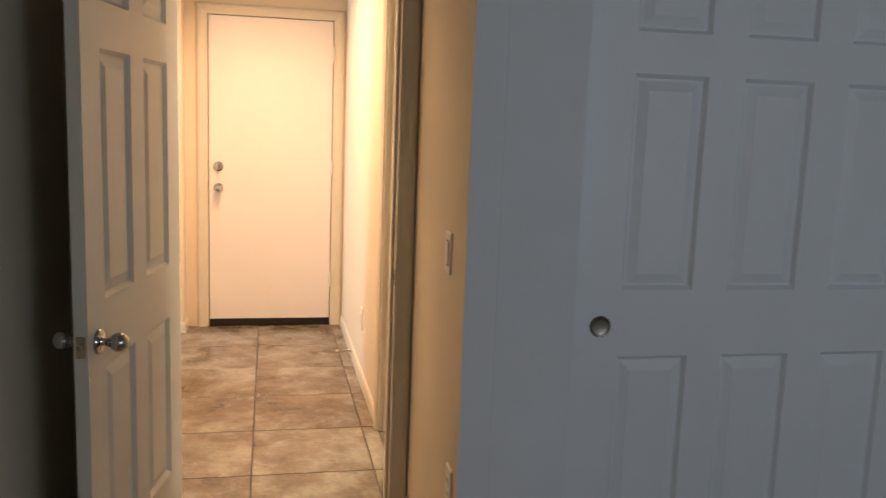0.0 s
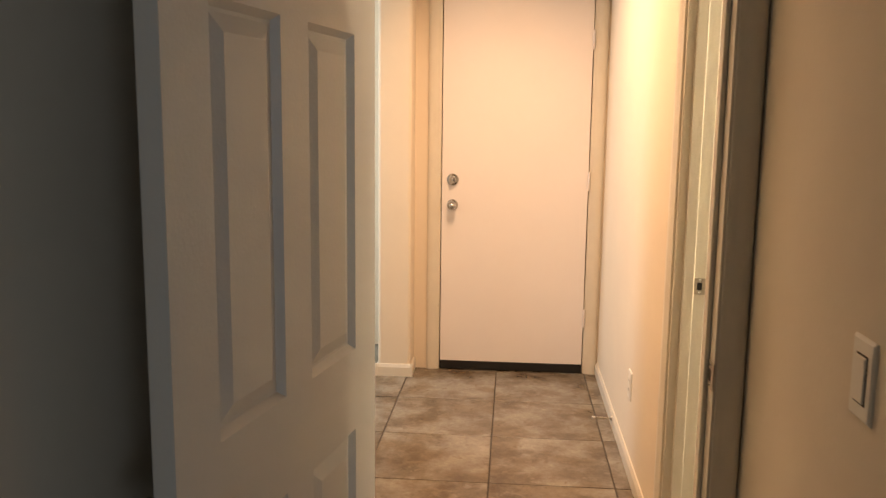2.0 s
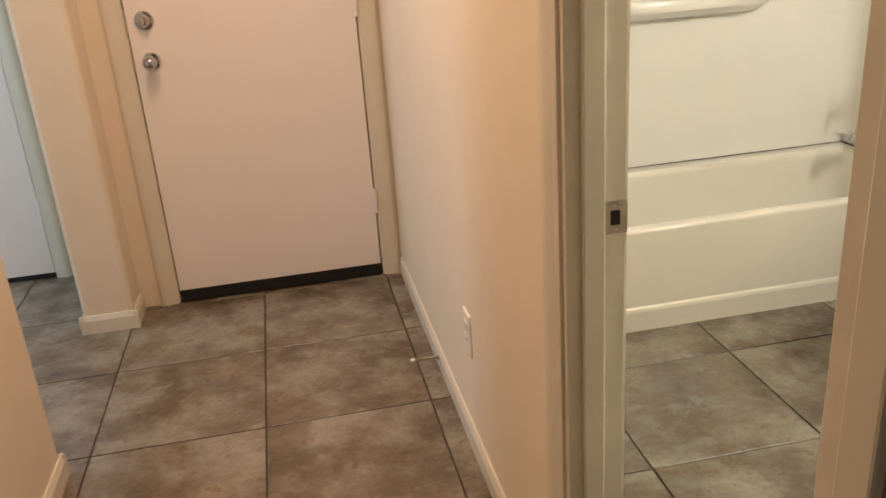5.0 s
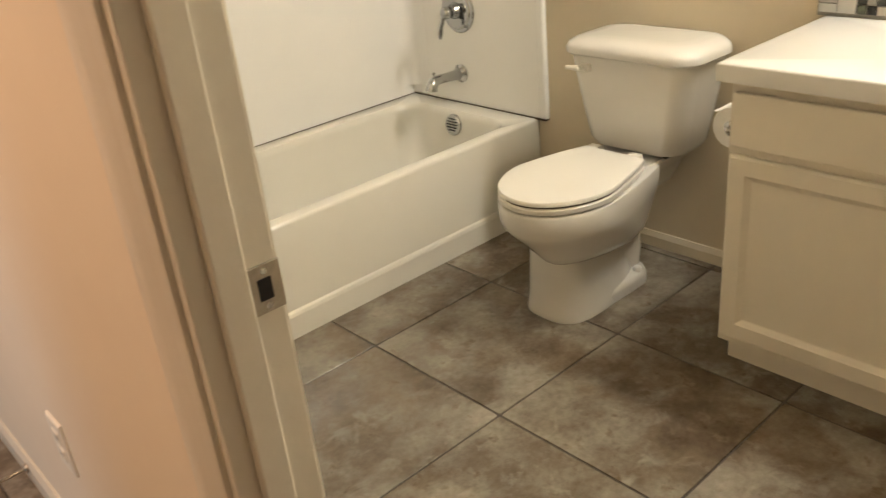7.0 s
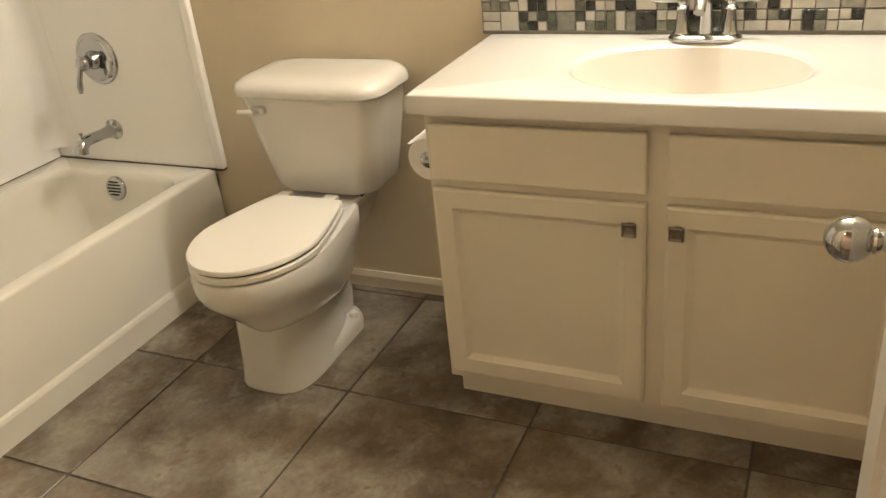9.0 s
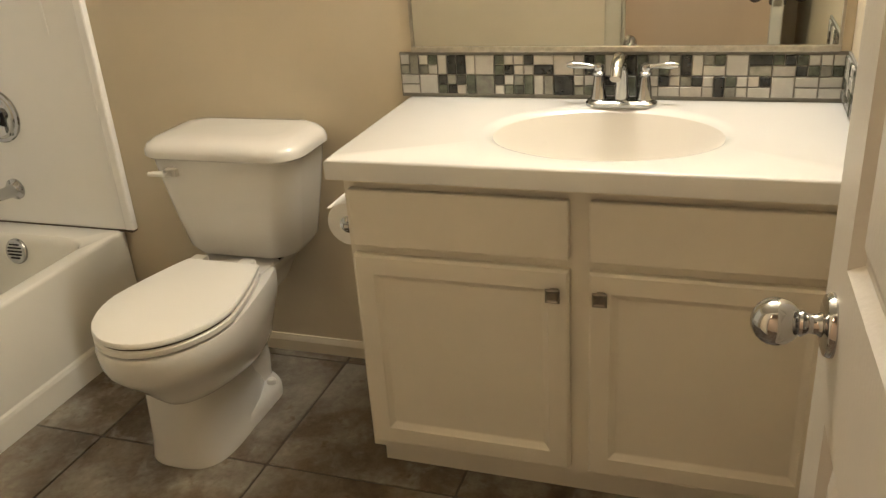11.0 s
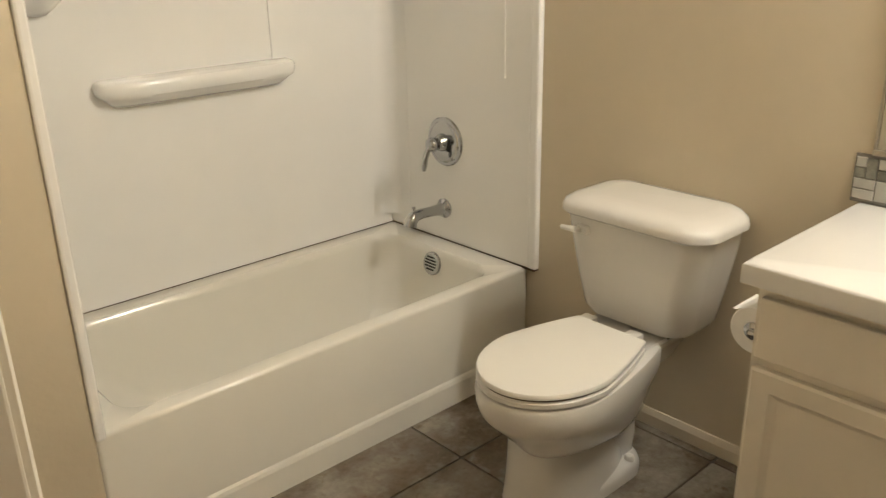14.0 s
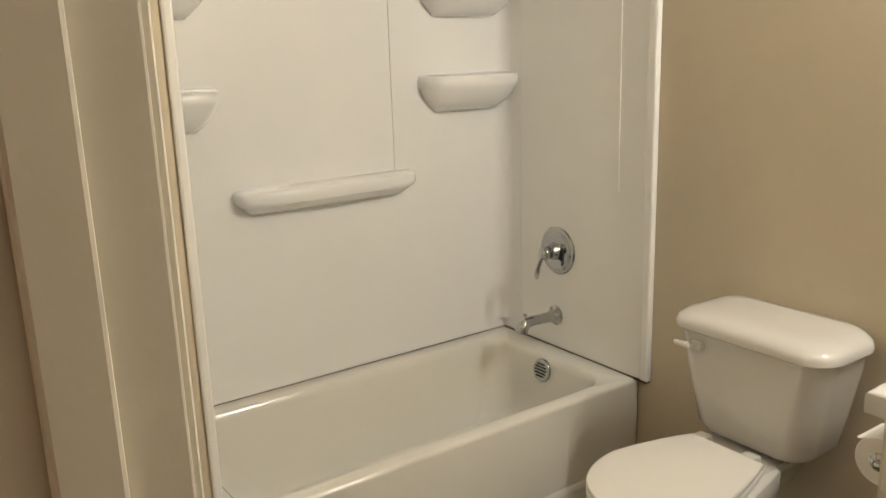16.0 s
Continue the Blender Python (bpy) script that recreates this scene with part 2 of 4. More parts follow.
structure(part("wall_hall_north", boxes((-0.30, -0.17, 5.99, 6.1, 0, H), (0.668, 0.7345, 5.99, 6.1, 0, H), (-0.17, 0.668, 5.99, 6.1, 2.062, H)), M_WALL_HALL), "cream painted end wall of the hall", "wall")
structure(part("wall_stub_hall", boxes((-0.48, -0.30, 5.82, 6.46, 0, H, 0.015)), M_WALL_HALL), "rounded wall end beside the hall door", "wall")
structure(part("wall_side_north", boxes((-2.7, -1.52, 6.46, 6.56, 0, H), (-0.70, -0.3, 6.46, 6.56, 0, H), (-1.52, -0.70, 6.46, 6.56, 2.06, H)), M_WALL_HALL), "painted wall of the side space", "wall")
structure(part("wall_side_west", boxes((-2.7, -2.6, 4.8, 6.46, 0, H)), M_WALL_HALL), "painted wall of the side space", "wall")
structure(part("wall_side_south", boxes((-2.6, -0.4705, 4.8, 4.90, 0, H)), M_WALL_HALL), "painted wall of the side space", "wall")
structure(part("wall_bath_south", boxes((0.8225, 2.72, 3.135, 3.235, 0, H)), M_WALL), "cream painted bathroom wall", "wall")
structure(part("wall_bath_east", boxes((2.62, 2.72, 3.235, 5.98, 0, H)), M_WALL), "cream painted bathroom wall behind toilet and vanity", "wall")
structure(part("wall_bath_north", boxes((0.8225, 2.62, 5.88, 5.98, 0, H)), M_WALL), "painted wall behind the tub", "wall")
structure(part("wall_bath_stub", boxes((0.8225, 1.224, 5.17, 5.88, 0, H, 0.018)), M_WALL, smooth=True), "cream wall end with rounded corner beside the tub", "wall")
structure(part("ceiling", boxes((-2.7, 3.5, -2.7, 6.6, H, H + 0.1)), M_CEIL), "painted ceiling, dulled to tan-grey to weaken bounced light", "ceiling")
structure(part("floor_bedroom", boxes((-0.5, 3.5, -2.7, 3.19, -0.1, 0.008)), M_CARPET), "beige carpeted bedroom floor", "floor")
floor = structure(part("floor", boxes((-2.7, 2.72, 3.19, 6.6, -0.1, -0.003)), M_GROUT), "stone-look ceramic tile floor with dark grout", "floor")


def board_run(name, axis, fixed, a, b, side, h=0.068, d=0.012, paint=None):
    """Baseboard along x or y; side is the direction it stands proud of the wall."""
    prof = [(0, 0), (d, 0), (d, h - 0.018), (d * 0.45, h), (0, h)]
    ring = lambda s: [Vector((s, fixed + side * u, w)) if axis == "x" else Vector((fixed + side * u, s, w)) for u, w in prof]
    return structure(part(name, loft([ring(a), ring(b)]), paint or M_TRIM), "cream painted baseboard", "baseboard")


board_run("baseboard", "y", 0.735, 4.017, 5.975, -1)
board_run("baseboard", "x", 5.82, -0.494, -0.286, -1)
board_run("baseboard", "y", -0.30, 5.806, 5.976, 1)
board_run("baseboard", "y", -0.48, 5.806, 6.44, -1)
board_run("baseboard", "y", -0.37, 3.26, 4.913, 1)
board_run("baseboard", "x", 4.90, -2.6, -0.357, 1)
board_run("baseboard", "y", 2.62, 4.20, 5.186, -1, h=0.052, paint=M_BATHBASE)
board_run("baseboard", "x", 5.17, 0.836, 1.224, -1)
board_run("baseboard", "y", 0.822, 4.00, 5.156, 1)
board_run("baseboard", "y", -0.40, -2.6, 3.12, 1)
board_run("baseboard", "y", 0.735, 2.36, 3.12, -1)


def casing_ring(u0, u1, depth):
    """Colonial casing section: (across, out) pairs."""
    w = u1 - u0
    return [(u0, 0), (u0, depth * 0.55), (u0 + w * 0.12, depth * 0.75), (u0 + w * 0.30, depth * 0.70), (u0 + w * 0.42, depth * 0.95), (u0 + w * 0.80, depth), (u0 + w * 0.94, depth * 0.8), (u1, depth * 0.5), (u1, 0)]


def casing(name, axis, face, side, a, b, top, w=0.062, d=0.016, label="cream painted door casing", near=None):
    """Three mitred lengths round an opening a..b on a wall face; axis is the one the wall runs along."""
    thing = structure(empty(name, (0, 0, 0), label, "trim"))
    sec = casing_ring(0.0, w, d)
    slim = casing_ring(0.0, near or w, d)

    def P(s, z, out):
        return Vector((s, face + side * out, z)) if axis == "x" else Vector((face + side * out, s, z))

    for nm, ring0, ring1 in (
        ("side_casing", [P(a - u, 0, o) for u, o in slim], [P(a - u, top + v, o) for (u, o), (v, _) in zip(slim, sec)]),
        ("side_casing", [P(b + u, 0, o) for u, o in sec], [P(b + u, top + u, o) for u, o in sec]),
        ("head_casing", [P(a - u, top + v, o) for (u, o), (v, _) in zip(slim, sec)], [P(b + u, top + u, o) for u, o in sec]),
    ):
        part(nm, loft([ring0, ring1]), M_TRIM, thing, smooth=True)
    return thing


casing("trim_bath_hall_side", "y", 0.735, -1, 3.296, 3.944, 2.06, w=0.072, d=0.018, near=0.034)
casing("trim_bath_inside", "y", 0.822, 1, 3.283, 3.937, 2.055)
casing("trim_bedroom_inside", "x", 3.14, -1, -0.104, 0.676, 2.055, w=0.056)
casing("trim_bedroom_hall_side", "x", 3.24, 1, -0.104, 0.676, 2.055, w=0.056)
casing("trim_hall_door", "x", 5.99, -1, -0.162, 0.660, 2.052, w=0.066)
casing("trim_side_door", "x", 6.46, -1, -1.50, -0.715, 2.045)


def jamb(name, axis, lo, hi, a, b, top, stop_at, stop_w=0.034, t=0.019):
    """Jamb boards inside an opening, with the stop strip at stop_at."""
    thing = structure(empty(name, (0, 0, 0), "cream painted door jamb with stop", "door frame"))

    def B(s0, s1, d0, d1, z0, z1, bv):
        return boxes((s0, s1, d0, d1, z0, z1, bv)) if axis == "x" else boxes((d0, d1, s0, s1, z0, z1, bv))

    part("jamb_board", B(a - t, a, lo, hi, 0, top, 0.002), M_TRIM, thing)
    part("jamb_board", B(b, b + t, lo, hi, 0, top, 0.002), M_TRIM, thing)
    part("jamb_head", B(a - t, b + t, lo, hi, top, top + t, 0.002), M_TRIM, thing)
    part("stop_strip", B(a, a + 0.011, stop_at, stop_at + stop_w, 0, top, 0.003), M_TRIM, thing)
    part("stop_strip", B(b - 0.011, b, stop_at, stop_at + stop_w, 0, top, 0.003), M_TRIM, thing)
    part("stop_head", B(a + 0.011, b - 0.011, stop_at, stop_at + stop_w, top - 0.011, top, 0.003), M_TRIM, thing)
    return thing


jamb("door_frame_bath", "y", 0.731, 0.826, 3.29, 3.93, 2.05, 0.755, 0.035)
jamb("door_frame_bedroom", "x", 3.136, 3.244, -0.098, 0.670, 2.049, 3.179)
jamb("door_frame_hall", "x", 5.986, 6.098, -0.155, 0.652, 2.050, 6.030)
jamb("door_frame_side", "x", 6.456, 6.558, -1.495, -0.72, 2.04, 6.50)


# ---- panel doors ----
def raised_panel(bm, x0, x1, z0, z1, y, side):
    """Moulded panel on a door face: a sloping groove and a raised field."""
    def ring(inset, out):
        return [Vector((x0 + inset, y + side * out, z0 + inset)), Vector((x1 - inset, y + side * out, z0 + inset)), Vector((x1 - inset, y + side * out, z1 - inset)), Vector((x0 + inset, y + side * out, z1 - inset))]
    loft([ring(0.0, 0.0), ring(0.011, -0.013), ring(0.017, -0.013), ring(0.044, -0.003)], cap_start=False, cap_end=True, bm=bm)


def grid_face(bm, w, h, cols, rows, y, side):
    """Flat door face with holes where the panels go."""
    xs = sorted({0.0, w, *[v for c in cols for v in c]})
    zs = sorted({0.0, h, *[v for r in rows for v in r]})
    for xa, xb in zip(xs, xs[1:]):
        for za, zb in zip(zs, zs[1:]):
            if any(abs(xa - c[0]) < 1e-6 for c in cols) and any(abs(za - r[0]) < 1e-6 for r in rows):
                raised_panel(bm, xa, xb, za, zb, y, side)
            else:
                bm.faces.new([bm.verts.new((xa, y, za)), bm.verts.new((xb, y, za)), bm.verts.new((xb, y, zb)), bm.verts.new((xa, y, zb))])


def panel_leaf(w, h, cols, rows, t=0.035):
    """Door leaf from x=0 (hinge) to w, front at y=0, back at y=t."""
    bm = bmesh.new()
    grid_face(bm, w, h, cols, rows, 0.0, -1)
    grid_face(bm, w, h, cols, rows, t, 1)
    for q in (((0, 0, 0), (0, t, 0), (0, t, h), (0, 0, h)), ((w, 0, 0), (w, t, 0), (w, t, h), (w, 0, h)), ((0, 0, 0), (w, 0, 0), (w, t, 0), (0, t, 0)), ((0, 0, h), (w, 0, h), (w, t, h), (0, t, h))):
        bm.faces.new([bm.verts.new(p) for p in q])
    bmesh.ops.remove_doubles(bm, verts=bm.verts, dist=1e-5)
    return bm


def knob_mesh(at, axis):
    """Ball knob with its neck, along axis from the door face."""
    prof = [(0.0, 0.014), (0.005, 0.0105), (0.012, 0.0098), (0.016, 0.0120), (0.019, 0.0140), (0.022, 0.0130)]
    r = 0.0248
    for k in range(11):
        a = -0.93 + k * (math.pi / 2 + 0.93) / 10
        prof.append((0.043 + r * math.sin(a), max(r * math.cos(a), 0.0006)))
    return lathe(prof, at, axis)


def rose_mesh(at, axis, r=0.033):
    return lathe([(0, r), (0.004, r), (0.008, r * 0.93), (0.010, r * 0.75), (0.011, 0.015), (0.011, 0.0005)], at, axis)


ROWS6 = [(0.22, 0.748), (0.920, 1.550), (1.665, 1.89)]


def open_door(name, hinge, angle, w, h, knob_z, label, st=0.092, mid=0.085):
    """Six-panel leaf turned about its hinge; front faces local -y."""
    thing = empty(name, (0, 0, 0), label, "door")
    pw = (w - 2 * st - mid) / 2
    leaf = part("leaf", panel_leaf(w, h, [(st, st + pw), (st + pw + mid, w - st)], ROWS6), M_DOOR, thing)
    for s, y in ((-1, 0.0), (1, 0.035)):
        part("rose", rose_mesh((w - 0.062, y, knob_z), (0, s, 0)), M_CHROME, thing, smooth=True)
        part("knob", knob_mesh((w - 0.062, y + s * 0.010, knob_z), (0, s, 0)), M_CHROME, thing, "polished chrome ball knob", smooth=True)
    part("latch_plate", boxes((w - 0.0005, w + 0.0015, 0.005, 0.030, knob_z - 0.028, knob_z + 0.028)), M_STRIKE, thing)
    part("latch_bolt", boxes((w + 0.001, w + 0.010, 0.011, 0.024, knob_z - 0.009, knob_z + 0.009, 0.003)), M_STRIKE, thing)
    for z in (0.22, 1.05, h - 0.2):
        part("hinge", lathe([(0, 0.006), (0.088, 0.006)], (-0.004, -0.004, z), (0, 0, 1), 12), M_STRIKE, thing)
    thing.matrix_world = pose(*hinge, 0, 0, angle)
    return thing


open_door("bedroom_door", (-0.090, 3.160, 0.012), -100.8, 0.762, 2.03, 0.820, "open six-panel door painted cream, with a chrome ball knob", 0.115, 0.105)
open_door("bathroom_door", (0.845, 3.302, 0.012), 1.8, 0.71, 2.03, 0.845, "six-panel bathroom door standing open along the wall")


# ---- strike plates ----
def strike_plate(axis, at, thing_label):
    """Steel strike with a dark latch hole; axis is the jamb face's normal direction."""
    x, y, z = at
    thing = empty("strike_plate", at, thing_label, "strike plate")
    if axis == "y":
        part("plate", boxes((x - 0.018, x + 0.018, y - 0.0025, y + 0.001, z - 0.0255, z + 0.0255, 0.001)), M_STRIKE, thing)
        part("latch_hole", boxes((x - 0.009, x + 0.006, y - 0.0032, y, z - 0.0115, z + 0.0115)), M_BLACK, thing)
        for s in (-1, 1):
            part("screw", lathe([(0, 0.004), (0.0012, 0.003), (0.0013, 0.0004)], (x, y - 0.0025, z + s * 0.0185), (0, -1, 0), 10), M_CHROME, thing)
    else:
        part("plate", boxes((x - 0.0025, x + 0.001, y - 0.026, y + 0.018, z - 0.030, z + 0.030, 0.001)), M_STRIKE, thing)
        part("latch_hole", boxes((x - 0.0032, x, y - 0.009, y + 0.010, z - 0.013, z + 0.013)), M_BLACK, thing)
        for s in (-1, 1):
            part("screw", lathe([(0, 0.004), (0.0012, 0.003), (0.0013, 0.0004)], (x - 0.0025, y, z + s * 0.022), (-1, 0, 0), 10), M_CHROME, thing)
    return thing


strike_plate("y", (0.809, 3.93, 0.912), "worn steel strike plate set in the bathroom jamb")
strike_plate("x", (0.670, 3.160, 0.868), "worn steel strike plate set in the bedroom jamb")

# ---- hall door ----
hd = empty("hall_door", (0.25, 6.0, 0), "closed flat white door with black bottom sweep", "door")
part("leaf", boxes((-0.150, 0.647, 5.984, 6.028, 0.050, 2.045, 0.002)), M_FARDOOR, hd)
part("sweep", boxes((-0.150, 0.647, 5.980, 6.030, 0.003, 0.052, 0.003)), M_BLACK, hd, "black rubber door sweep")
for z, r in ((1.078, 0.033), (0.938, 0.031)):
    part("rose", rose_mesh((-0.090, 5.984, z), (0, -1, 0), r), M_CHROME, hd, smooth=True)
part("deadbolt", lathe([(0, 0.022), (0.014, 0.021), (0.020, 0.017), (0.021, 0.0005)], (-0.090, 5.975, 1.078), (0, -1, 0)), M_CHROME, hd, "chrome deadbolt", smooth=True)
part("thumb_turn", boxes((-0.094, -0.086, 5.940, 5.956, 1.063, 1.093, 0.003)), M_CHROME, hd)
part("knob", knob_mesh((-0.090, 5.974, 0.938), (0, -1, 0)), M_CHROME, hd, "polished chrome ball knob", smooth=True)
for z in (0.27, 1.03, 1.78):
    part("hinge", lathe([(0, 0.0065), (0.10, 0.0065)], (0.6500, 5.977, z), (0, 0, 1), 12), M_FARDOOR, hd)
for z in (1.078, 0.938):
    part("edge_plate", boxes((-0.1545, -0.1495, 5.983, 6.010, z - 0.04, z + 0.04)), M_STRIKE, hd)

sd = empty("side_room_door", (-1.1, 6.47, 0), "closed white door in the side space", "door")
part("leaf", boxes((-1.49, -0.724, 6.463, 6.497, 0.022, 2.035, 0.002)), M_FARDOOR, sd)
part("sweep", boxes((-1.49, -0.724, 6.464, 6.496, 0.004, 0.024)), M_BLACK, sd)
for z in (0.27, 1.03, 1.78):
    part("hinge", lathe([(0, 0.0065), (0.09, 0.0065)], (-0.721, 6.457, z), (0, 0, 1), 12), M_FARDOOR, sd)


# ---- wall plates ----
def wall_plate(name, at, label, category, w=0.072, h=0.117, rocker=False):
    """Plate on a wall that faces -x."""
    x, y, z = at
    thing = empty(name, at, label, category)
    bm = loft([[Vector((x - d, y + sy * (w / 2 - i), z + sz * (h / 2 - i))) for sy, sz in ((-1, -1), (1, -1), (1, 1), (-1, 1))] for d, i in ((0, 0), (0.003, 0.0), (0.006, 0.004), (0.006, 0.006))], cap_start=True, cap_end=True)
    part("cover", bm, M_PLATE, thing)
    if rocker:
        part("rocker", boxes((x - 0.0095, x - 0.005, y - 0.0165, y + 0.0165, z - 0.033, z + 0.033, 0.002)), M_PLATE, thing)
        part("rocker_frame", boxes((x - 0.0068, x - 0.004, y - 0.019, y + 0.019, z - 0.036, z + 0.036, 0.001)), M_GROUT, thing)
    else:
        for s in (-1, 1):
            sock = part("socket", boxes((x - 0.0078, x - 0.005, y - 0.017, y + 0.017, z + s * 0.0195 - 0.0145, z + s * 0.0195 + 0.0145, 0.002)), M_PLATE, thing)
            for d in (-0.006, 0.006):
                part("slot", boxes((x - 0.0082, x - 0.007, y + d - 0.001, y + d + 0.001, z + s * 0.0195 - 0.004, z + s * 0.0195 + 0.005)), M_BLACK, sock)
        part("screw", lathe([(0, 0.003), (0.001, 0.0025), (0.0011, 0.0003)], (x - 0.006, y, z), (-1, 0, 0), 8), M_PLATE, thing)
    return thing


wall_plate("wall_outlet", (0.735, 4.713, 0.347), "ivory plastic outlet on the hall wall", "outlet")
wall_plate("light_switch", (0.735, 2.564, 1.048), "ivory rocker light switch on the bedroom wall", "light switch", rocker=True)
wall_plate("wall_outlet", (0.735, 2.450, 0.40), "ivory plastic outlet on the bedroom wall", "outlet")

# ---- door stop ----
ds = empty("door_stop", (0.722, 5.153, 0.04), "spring door stop with white tip on the baseboard", "door stop")
part("base", lathe([(0, 0.012), (0.004, 0.011), (0.008, 0.006)], (0.722, 5.153, 0.045), (-1, 0, 0), 14), M_STRIKE, ds)
bm = bmesh.new()
pts = []
for k in range(150):
    a = k * 0.9
    pts.append((0.716 - 0.070 * k / 149, 5.153 + 0.0045 * math.cos(a), 0.045 + 0.0045 * math.sin(a)))
part("spring", tube(pts, 0.0011, 5, bm), M_STRIKE, ds)
part("tip", lathe([(0, 0.006), (0.010, 0.007), (0.014, 0.005), (0.0145, 0.0004)], (0.646, 5.153, 0.045), (-1, 0, 0), 14), M_WOODTIP, ds, smooth=True)


# ---- closet ----
def closet_leaf(x0, w, y0, label, pull_x):
    thing = empty("closet_door", (x0 + w / 2, y0, 0), label, "closet door", "sliding closet doors")
    n, st = 3, 0.145
    pw, gap = 0.215, 0.1075
    cols = [(st + i * (pw + gap), st + i * (pw + gap) + pw) for i in range(n)]
    rows = [(0.20, 0.755), (0.945, 1.535), (1.645, 1.86)]
    leaf = part("leaf", panel_leaf(w, 2.02, cols, rows, 0.034), M_CLOSET, thing)
    leaf.location = (x0 - thing.location.x, 0, 0.025)
    leaf.matrix_parent_inverse = Matrix.Identity(4)
    part("finger_pull", lathe([(0.0, 0.0300), (0.004, 0.0300), (0.0055, 0.0275), (0.0050, 0.0255), (0.0022, 0.0235), (0.0012, 0.018), (0.0010, 0.0005)], (pull_x, y0, 0.868), (0, -1, 0), 28), M_KNOB, thing, "round recessed metal finger pull", smooth=True)
    return thing


closet_leaf(1.045, 1.11, 2.405, "grey-white panelled sliding closet door with round pull", 1.135)
closet_leaf(2.09, 1.10, 2.448, "grey-white panelled sliding closet door behind another", 3.10)
structure(part("closet_trim", boxes((1.0405, 3.1995, 2.368, 2.398, 2.05, 2.0595)), M_TRIM), "painted track cover above the closet doors", "trim")

# ---- bathtub ----
tub = empty("bathtub", (1.93, 5.5, 0), "white alcove bathtub with flat apron and base band", "bathtub")
X0, X1, Y0, Y1, RIM = 1.226, 2.617, 5.197, 5.872, 0.360
N = 80
rings = [
    rrect(X0, X1, Y0, Y1, 0.0, 0.012, N),
    rrect(X0, X1, Y0, Y1, RIM - 0.012, 0.012, N),
    rrect(X0 + 0.001, X1 - 0.001, Y0 + 0.001, Y1 - 0.001, RIM - 0.007, 0.013, N),
    rrect(X0 + 0.004, X1 - 0.004, Y0 + 0.004, Y1 - 0.004, RIM - 0.002, 0.016, N),
    rrect(X0 + 0.009, X1 - 0.009, Y0 + 0.009, Y1 - 0.009, RIM, 0.02, N),
    rrect(X0 + 0.085, X1 - 0.085, Y0 + 0.052, Y1 - 0.062, RIM - 0.003, 0.085, N),
    rrect(X0 + 0.092, X1 - 0.092, Y0 + 0.059, Y1 - 0.069, RIM - 0.010, 0.085, N),
    rrect(X0 + 0.099, X1 - 0.098, Y0 + 0.066, Y1 - 0.076, RIM - 0.030, 0.085, N),
    rrect(X0 + 0.150, X1 - 0.112, Y0 + 0.082, Y1 - 0.090, 0.200, 0.09, N),
    rrect(X0 + 0.230, X1 - 0.130, Y0 + 0.100, Y1 - 0.108, 0.100, 0.10, N),
    rrect(X0 + 0.260, X1 - 0.150, Y0 + 0.120, Y1 - 0.128, 0.068, 0.11, N),
    rrect(X0 + 0.310, X1 - 0.200, Y0 + 0.170, Y1 - 0.178, 0.055, 0.10, N),
]
part("shell", loft(rings), M_TUB, tub, smooth=True)
band = [(0, 0), (0.008, 0), (0.008, 0.070), (0.005, 0.080), (0.0, 0.087)]
part("base_band", loft([[Vector((s, Y0 - u, w)) for u, w in band] for s in (X0 + 0.002, X1 - 0.01)]), M_TUB, tub)
ov = part("overflow", lathe([(0, 0.041), (0.006, 0.041), (0.010, 0.038), (0.0115, 0.032), (0.0115, 0.0005)], (2.515, 5.54, 0.305), (-0.98, 0, 0.18)), M_CHROME, tub, "round chrome overflow cover with slots", smooth=True)
for k in range(5):
    d = (k - 2) * 0.0105
    half = math.sqrt(0.027 ** 2 - d * d)
    part("slot", boxes((2.5015 + d * 0.18, 2.5050 + d * 0.18, 5.54 - half, 5.54 + half, 0.309 + d - 0.0022, 0.309 + d + 0.0022)), M_BLACK, ov)
structure(part("sealant_line", boxes((1.240, 2.603, 5.8600, 5.8630, 0.3585, 0.3618), (2.6025, 2.6065, 5.205, 5.858, 0.3580, 0.3630), (2.598, 2.62, 5.1555, 5.205, 0.359, 0.3640)), M_GAP), "dark sealant line between tub and surround", "trim")

# ---- tub surround ----
TOP = 2.02
sr = empty("tub_surround", (1.93, 5.8, 0.36), "glossy white moulded tub surround with shelves", "tub surround")
part("upper_panel", boxes((1.578, 2.152, 5.867, 5.8795, 0.985, TOP)), M_SURR, sr)
part("lower_panel", boxes((1.578, 2.152, 5.862, 5.8795, 0.3620, 0.985)), M_SURR, sr)
part("side_column", boxes((1.2405, 1.578, 5.862, 5.8795, 0.3620, TOP)), M_SURR, sr)
part("side_column", boxes((2.152, 2.6045, 5.862, 5.8795, 0.3620, TOP)), M_SURR, sr)
part("right_panel", boxes((2.605, 2.6195, 5.186, 5.755, 0.3635, TOP, 0.002)), M_SURR, sr)
part("corner_return", boxes((2.607, 2.6195, 5.757, 5.8795, 0.366, TOP)), M_SURR, sr)
part("left_panel", boxes((1.2245, 1.240, 5.186, 5.8795, 0.366, TOP, 0.003)), M_SURR, sr)
part("edge_strip", boxes((2.597, 2.6195, 5.150, 5.184, 0.3645, TOP, 0.006)), M_SURR, sr, "rounded white edge strip")
part("edge_strip", boxes((1.2200, 1.243, 5.166, 5.186, 0.364, TOP, 0.006)), M_SURR, sr)
part("relief_line", boxes((2.6025, 2.606, 5.29, 5.302, 0.95, TOP, 0.001)), M_SURR, sr)
r = 0.055
bm = bmesh.new()
